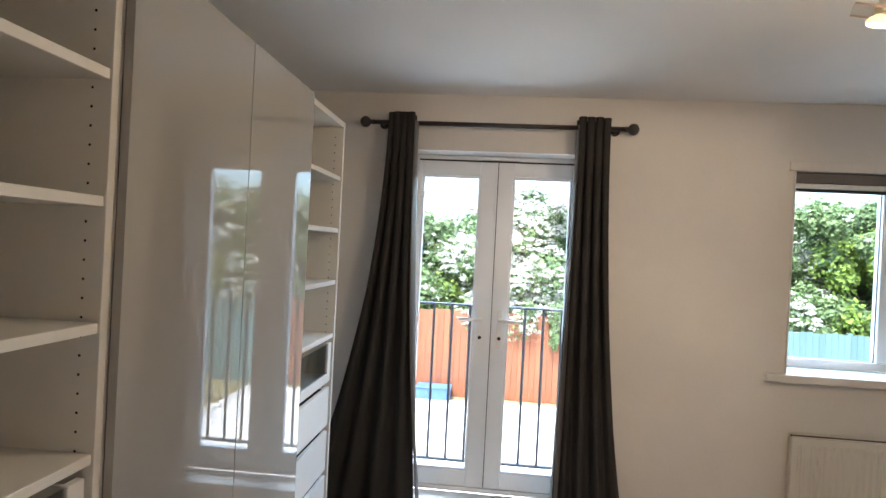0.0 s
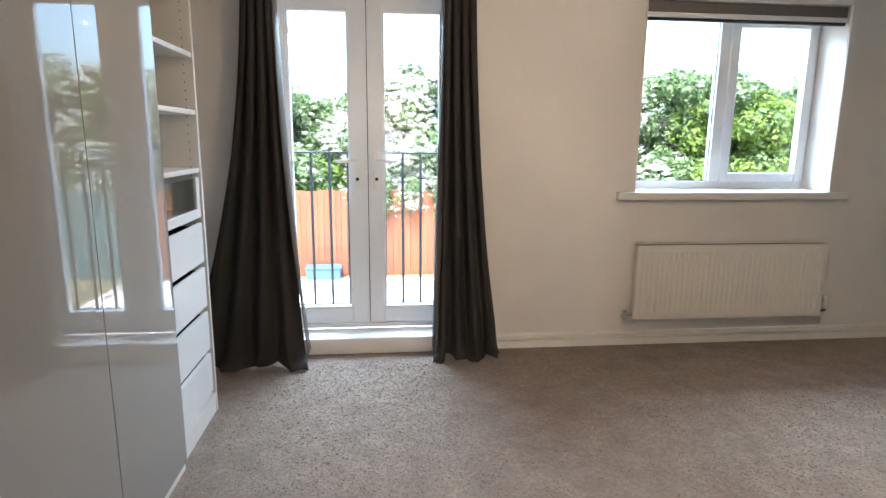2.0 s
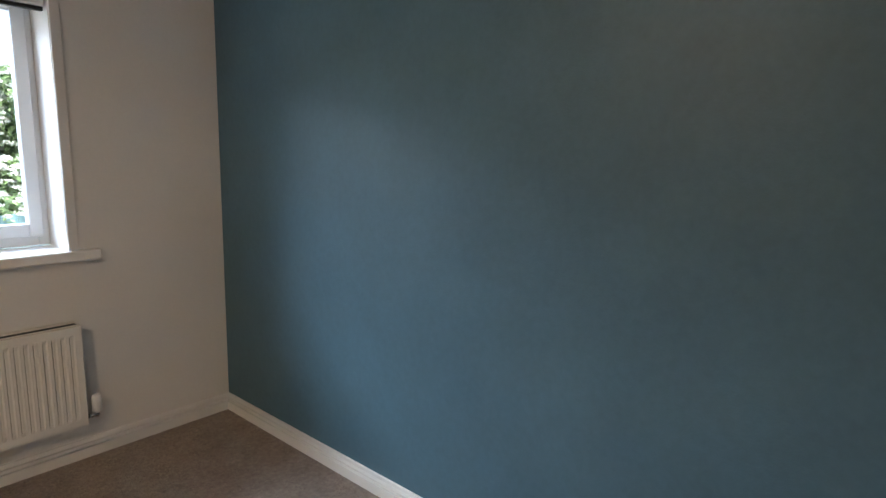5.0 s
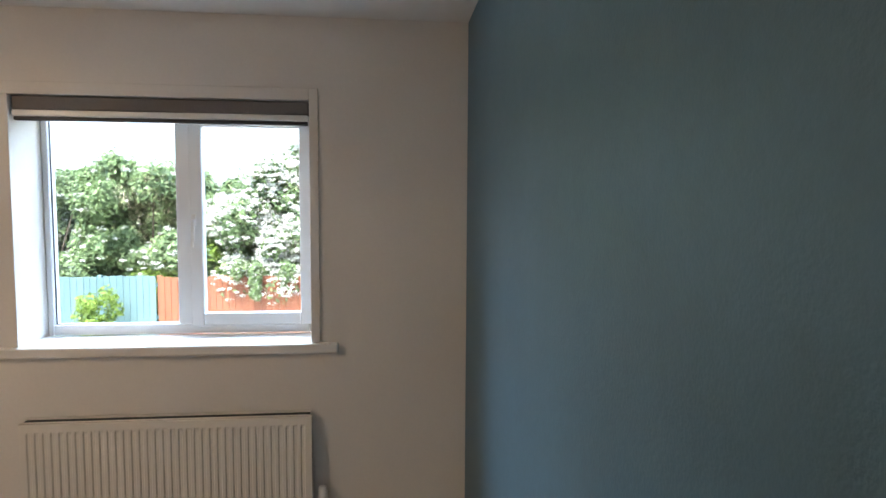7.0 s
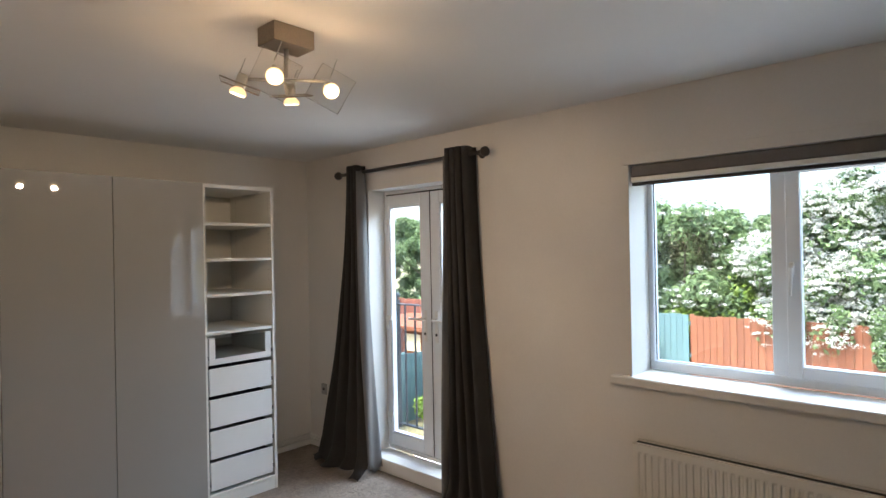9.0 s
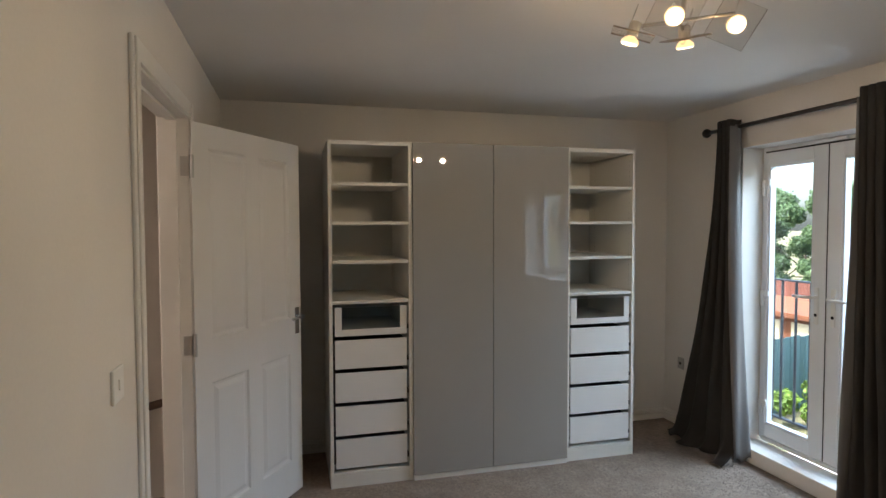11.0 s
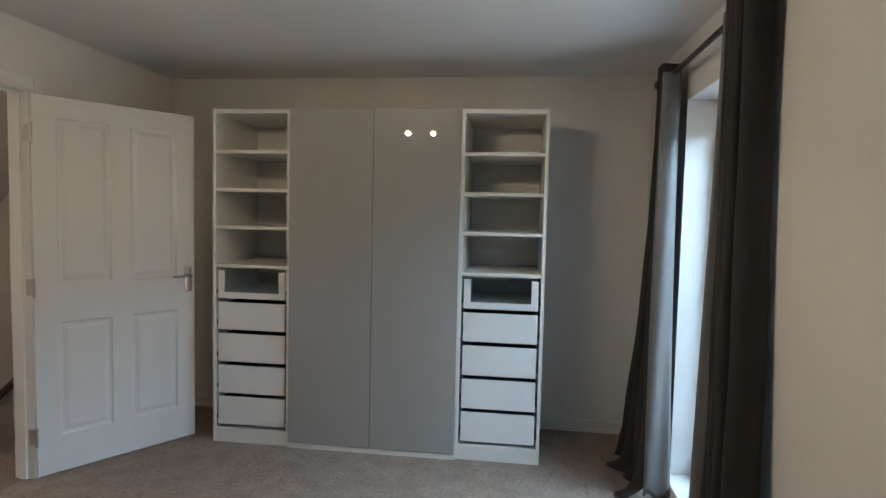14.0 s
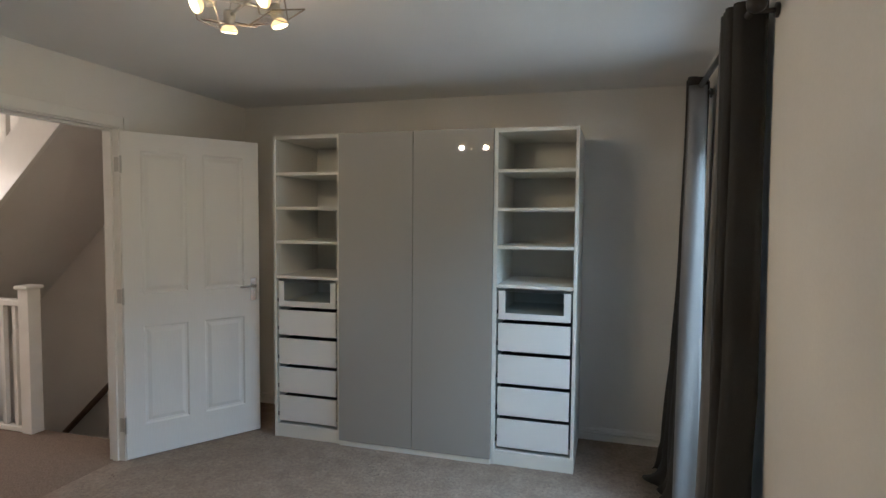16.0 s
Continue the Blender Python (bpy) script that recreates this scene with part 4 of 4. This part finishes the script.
def fence(name, a, b, height, material, label, z0=GZ, pitch=0.125):
    """Close-boarded fence from a to b: each board, posts and a capping rail."""
    a, b = Vector((*a, z0)), Vector((*b, z0))
    run = (b - a).length
    f = thing(name, label, "fence", "garden fences", at=tuple(a))
    f.rotation_euler = (0, 0, math.atan2(b.y - a.y, b.x - a.x))
    board = mesh_from("board", box(0.002, -0.010, -0.03, pitch - 0.003, 0.008, height, 0.004, 1), material)
    rnd = random.Random(len(label))
    for k in range(int(run / pitch)):
        ob = new("board", board)
        ob.parent = f
        ob.location = (k * pitch, rnd.uniform(-0.004, 0.004), rnd.uniform(-0.02, 0.02))
    for z in (0.25, height * 0.55, height - 0.2):
        ob = new("rail", mesh_from("rail", box(0, 0.013, z - 0.04, run, 0.055, z + 0.04, 0.004, 1), material))
        ob.parent = f
    for k in range(int(run / 1.83) + 1):
        ob = new("post", mesh_from("post", box(k * 1.83 - 0.05, 0.056, -0.03, k * 1.83 + 0.05, 0.15, height + 0.02, 0.006, 1), material))
        ob.parent = f
    return f


FENCE_Y = 14.0
fence("fence", (-2.05, FENCE_Y), (4.5, FENCE_Y), 2.08, M_ORANGE, "orange-brown stained close-board timber fence", pitch=0.14)
fence("fence", (4.51, FENCE_Y), (17.0, FENCE_Y), 2.06, M_TEALF, "pale teal painted close-board fence beyond the orange one", pitch=0.14)
fence("fence", (-7.0, FENCE_Y), (-2.06, FENCE_Y), 2.09, M_TEALF, "pale teal painted close-board fence below the hedge", pitch=0.14)
fence("fence", (-5.65, 3.62), (-6.95, 13.95), 1.44, M_TEALF, "low pale teal painted garden fence at the side", pitch=0.14)
fence("fence", (-27.0, 19.3), (-7.3, 19.3), 1.45, M_BROWN, "red-brown stained timber fence behind the shed", pitch=0.16)
fence("fence", (-9.4, 3.62), (-9.0, 11.5), 1.55, M_BROWN, "red-brown stained timber fence of the neighbouring garden", pitch=0.16)
shed = thing("garden_shed", "low orange timber garden store with cream panels", "shed", at=(-11.2, 14.6, GZ))
part("wall", box(-13.6, 13.5, GZ - 0.03, -8.9, 16.2, GZ + 1.10, 0.01), M_ORANGE, shed)
part("roof", box(-13.8, 13.3, GZ + 1.101, -8.7, 16.4, GZ + 1.24, 0.01), M_ORANGE, shed)
for x in (-13.3, -12.2, -11.1, -10.0):
    part("panel", box(x, 13.47, GZ + 0.42, x + 0.72, 13.51, GZ + 0.98, 0.005), M_CREAM, shed)
crate = thing("storage_box", "blue plastic storage box standing against the fence", "storage box", at=(-1.5, 13.6, GZ))
part("body", box(-1.75, 13.45, GZ - 0.0, -0.95, 13.9, GZ + 0.26, 0.02), M_BIN, crate)
part("lid", box(-1.77, 13.43, GZ + 0.261, -0.93, 13.92, GZ + 0.29, 0.01), M_BIN, crate)


def leaf_cloud(centres, count, size, seed, droop=0.0, shell=0.75, squash=1.0):
    """Many small bent leaves scattered through round clumps, thickest near their outside."""
    rng = np.random.default_rng(seed)
    c = centres[rng.integers(0, len(centres), count)]
    d = rng.normal(size=(count, 3))
    d /= np.linalg.norm(d, axis=1)[:, None]
    r = rng.uniform(shell, 1.05, count) ** 0.7
    p = c[:, :3] + d * (c[:, 3] * r)[:, None] * np.array((1, 1, squash))
    p[:, 2] -= droop * rng.uniform(0, 1, count) ** 2
    n = d + rng.normal(scale=0.55, size=(count, 3)) + np.array((0, 0, 0.35))
    n /= np.linalg.norm(n, axis=1)[:, None]
    t = np.cross(n, rng.normal(size=(count, 3)))
    t /= np.linalg.norm(t, axis=1)[:, None]
    s = np.cross(n, t)
    k = size * rng.uniform(0.6, 1.3, count)[:, None]
    v = np.stack([p - t * k, p + s * k * 0.5 + n * k * 0.15, p + t * k, p - s * k * 0.5 + n * k * 0.15], 1).reshape(-1, 3)
    f = np.arange(count * 4).reshape(-1, 4)
    return v, f


def cloud_part(name, v, f, material, parent, label=""):
    me = bpy.data.meshes.new(name)
    me.from_pydata(v.tolist(), [], f.tolist())
    me.materials.append(material)
    ob = new(name, me)
    ob.parent = parent
    ob.matrix_parent_inverse = Matrix.Translation(parent.location).inverted()
    return tagged(ob, label, kind="stuff")


def tree(x, y, top, wide, label, leaf, seed, blossom=0, count=24000, low=0.3, hang=0):
    rnd = random.Random(seed)
    x, y, top, wide = 1.5 + 1.17 * (x - 1.5), 0.3 + 1.17 * (y - 0.3), 1.4 + 1.17 * (top - 1.4), 1.25 * wide
    t = thing("tree", label, "tree", "trees behind the fence", at=(x, y, GZ))
    span = top - GZ
    bm = bmesh.new()
    for k in range(5):
        rod((x + 0.05 * math.sin(k), y, GZ - 0.05 + k * span * 0.09), (x + 0.05 * math.sin(k + 1), y, GZ + (k + 1) * span * 0.09), 0.15 - 0.018 * k, 0.13 - 0.018 * k, 10, bm)
    clumps = []
    for k in range(60):
        a, h = rnd.uniform(0, 2 * math.pi), low + (1 - low) * rnd.random() ** 0.8
        if k >= 44:
            a, h = rnd.uniform(-2.7, -0.45), low + 0.22 * rnd.random()
        reach = wide * math.sqrt(max(0.05, 1 - ((h - 0.55) / 0.55) ** 2)) * rnd.uniform(0.35, 1.0) * 1.12
        r = rnd.uniform(0.2, 0.62)
        px, py, pz = x + reach * math.cos(a), y + 0.8 * reach * math.sin(a), GZ + h * (span - 0.25)
        clumps.append((px, py, pz - 0.2 * r, r))
        if k % 5 == 0:
            rod((x, y, GZ + span * rnd.uniform(0.25, 0.42)), (px, py, pz), 0.03, 0.010, 6, bm)
    part("trunk", bm, M_BARK, t)
    clumps = np.array(clumps)
    cloud_part("crown", *leaf_cloud(clumps, int(count * 1.25), 0.072, seed, 0.2, 0.3), leaf, t)
    # Darker leaves deep in each clump stand in for the shade there.
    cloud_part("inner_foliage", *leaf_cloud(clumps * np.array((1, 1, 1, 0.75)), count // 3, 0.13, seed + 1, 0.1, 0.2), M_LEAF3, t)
    if blossom:
        front = clumps[clumps[:, 1] < y + 0.35 * wide]
        extra = []
        for off, drop in ((-0.52, 3), (-0.36, 9), (-0.05, 4), (0.24, 12), (0.34, 8), (0.62, 5)) if hang else ():
            for q in range(drop):
                extra.append((x + off * wide + 0.05 * math.sin(2.1 * q + 9 * off), FENCE_Y - 0.14 - 0.02 * math.sin(q), GZ + 2.36 - 0.085 * q, 0.16 - 0.008 * q))
        pts = front * np.array((1, 1, 1, 1.06))
        rng = np.random.default_rng(seed + 5)
        n = max(60, blossom // 14)
        c = pts[rng.integers(0, len(pts), n)]
        d = rng.normal(size=(n, 3)) + np.array((0, -0.9, 0.25))
        d /= np.linalg.norm(d, axis=1)[:, None]
        sprays = np.column_stack([c[:, :3] + d * c[:, 3:4], rng.uniform(0.05, 0.17, n)])
        v, f = leaf_cloud(sprays, blossom * 2, 0.030, seed + 2, 0.0, 0.2, squash=0.4)
        cloud_part("blossom", v, f, M_BLOSSOM, t, "drooping sprays of white may blossom")
        if extra:
            v, f = leaf_cloud(np.array(extra), 2600, 0.024, seed + 6, 0.1, 0.5, squash=0.7)
            cloud_part("hanging_blossom", v, f, M_BLOSSOM, t, "white blossom tips hanging over the fence")
            cloud_part("hanging_spray", *leaf_cloud(np.array(extra), 6500, 0.05, seed + 3, 0.1, 0.3), leaf, t)
    return t


tree(-7.6, 14.8, 2.6, 1.8, "leafy green hedge tree behind the fence", M_LEAF, 11)
tree(-4.6, 14.2, 2.5, 1.7, "leafy green hedge tree behind the teal fence", M_LEAF, 12, low=0.4)
tree(-2.4, 14.0, 2.75, 1.7, "dense green hedge tree with fresh growth", M_LEAF, 13, blossom=2600, low=0.38)
tree(-1.3, 13.2, 1.0, 0.9, "yellow-green bush rising behind the fence", M_LEAF2, 14, count=9000, low=0.5)
tree(1.0, 13.8, 3.0, 1.8, "hawthorn tree covered in white blossom", M_LEAF, 15, blossom=42000, low=0.36, hang=1)
tree(3.3, 14.3, 2.85, 1.6, "green hawthorn tree with some blossom", M_LEAF, 16, blossom=8000, low=0.3)
tree(5.4, 13.7, 2.9, 1.7, "hawthorn tree heavy with white blossom", M_LEAF, 17, blossom=24000, low=0.38)
tree(8.0, 14.0, 3.0, 1.9, "bright green hedge tree behind the fence", M_LEAF, 18, blossom=2000, count=34000, low=0.28)
tree(8.9, 13.5, 2.5, 1.5, "bright green bush close behind the fence", M_LEAF2, 27, low=0.35)
tree(10.8, 14.2, 3.1, 1.9, "green hedge tree with pale blossom on top", M_LEAF, 19, blossom=3000, low=0.4)
tree(13.8, 14.5, 3.0, 2.0, "leafy green hedge tree at the fence end", M_LEAF, 20, low=0.3)
tree(-14.2, 18.3, 2.9, 2.3, "tall dark green tree beyond the garden", M_LEAF, 21, count=30000, low=0.05)
tree(-17.6, 18.6, 3.3, 2.4, "tall dark green tree beyond the garden", M_LEAF, 22, count=30000, low=0.05)
for x, top, seed in ((-6.2, 2.4, 31), (-3.4, 2.5, 32), (-0.7, 2.6, 33), (2.2, 2.75, 34), (4.4, 2.7, 35), (6.8, 2.75, 36), (9.4, 2.9, 37), (12.3, 2.9, 38)):
    tree(x, 15.2, top, 1.9, "leafy green hedge tree filling the row behind the fence", M_LEAF, seed, blossom=800, count=18000, low=0.3)
tree(-11.0, 18.2, 3.1, 2.2, "dark green tree behind the brown fence", M_LEAF, 23, count=24000, low=0.1)
tree(-12.6, 6.6, 1.75, 1.9, "leafy green garden tree beyond the brown fence", M_LEAF, 24, low=0.15)
tree(-13.8, 9.4, 2.1, 2.1, "leafy green garden tree beyond the brown fence", M_LEAF, 25, low=0.15)
tree(-11.6, 4.2, 1.9, 1.6, "leafy green garden tree beyond the brown fence", M_LEAF, 26, count=18000, low=0.15)
tree(-13.6, 11.6, 2.2, 2.1, "leafy green garden tree beyond the brown fence", M_LEAF, 28, low=0.15)
tree(-16.2, 13.8, 2.5, 2.3, "leafy green garden tree beyond the brown fence", M_LEAF, 29, low=0.15)
tree(-16.6, 8.6, 2.3, 2.2, "leafy green garden tree beyond the brown fence", M_LEAF, 30, low=0.15)
for k, (x, y) in enumerate(((-5.5, 9.2), (-5.7, 10.5), (-5.9, 12.0), (-3.1, 13.4))):
    b = thing("shrub", "small yellow-green shrub along the fence", "shrub", "shrubs along the fence", at=(x, y, GZ))
    part("stem", rod((x, y, GZ - 0.03), (x + 0.05, y, GZ + 0.4), 0.02, 0.008, 6), M_BARK, b)
    cl = np.array([(x + 0.25 * math.sin(2.4 * i), y + 0.25 * math.cos(1.7 * i), GZ + 0.22 + 0.11 * i, 0.22) for i in range(15 if k == 3 else 5)])
    cloud_part("foliage", *leaf_cloud(cl, 1800, 0.06, 40 + k, 0.05, 0.4), M_LEAF2, b)
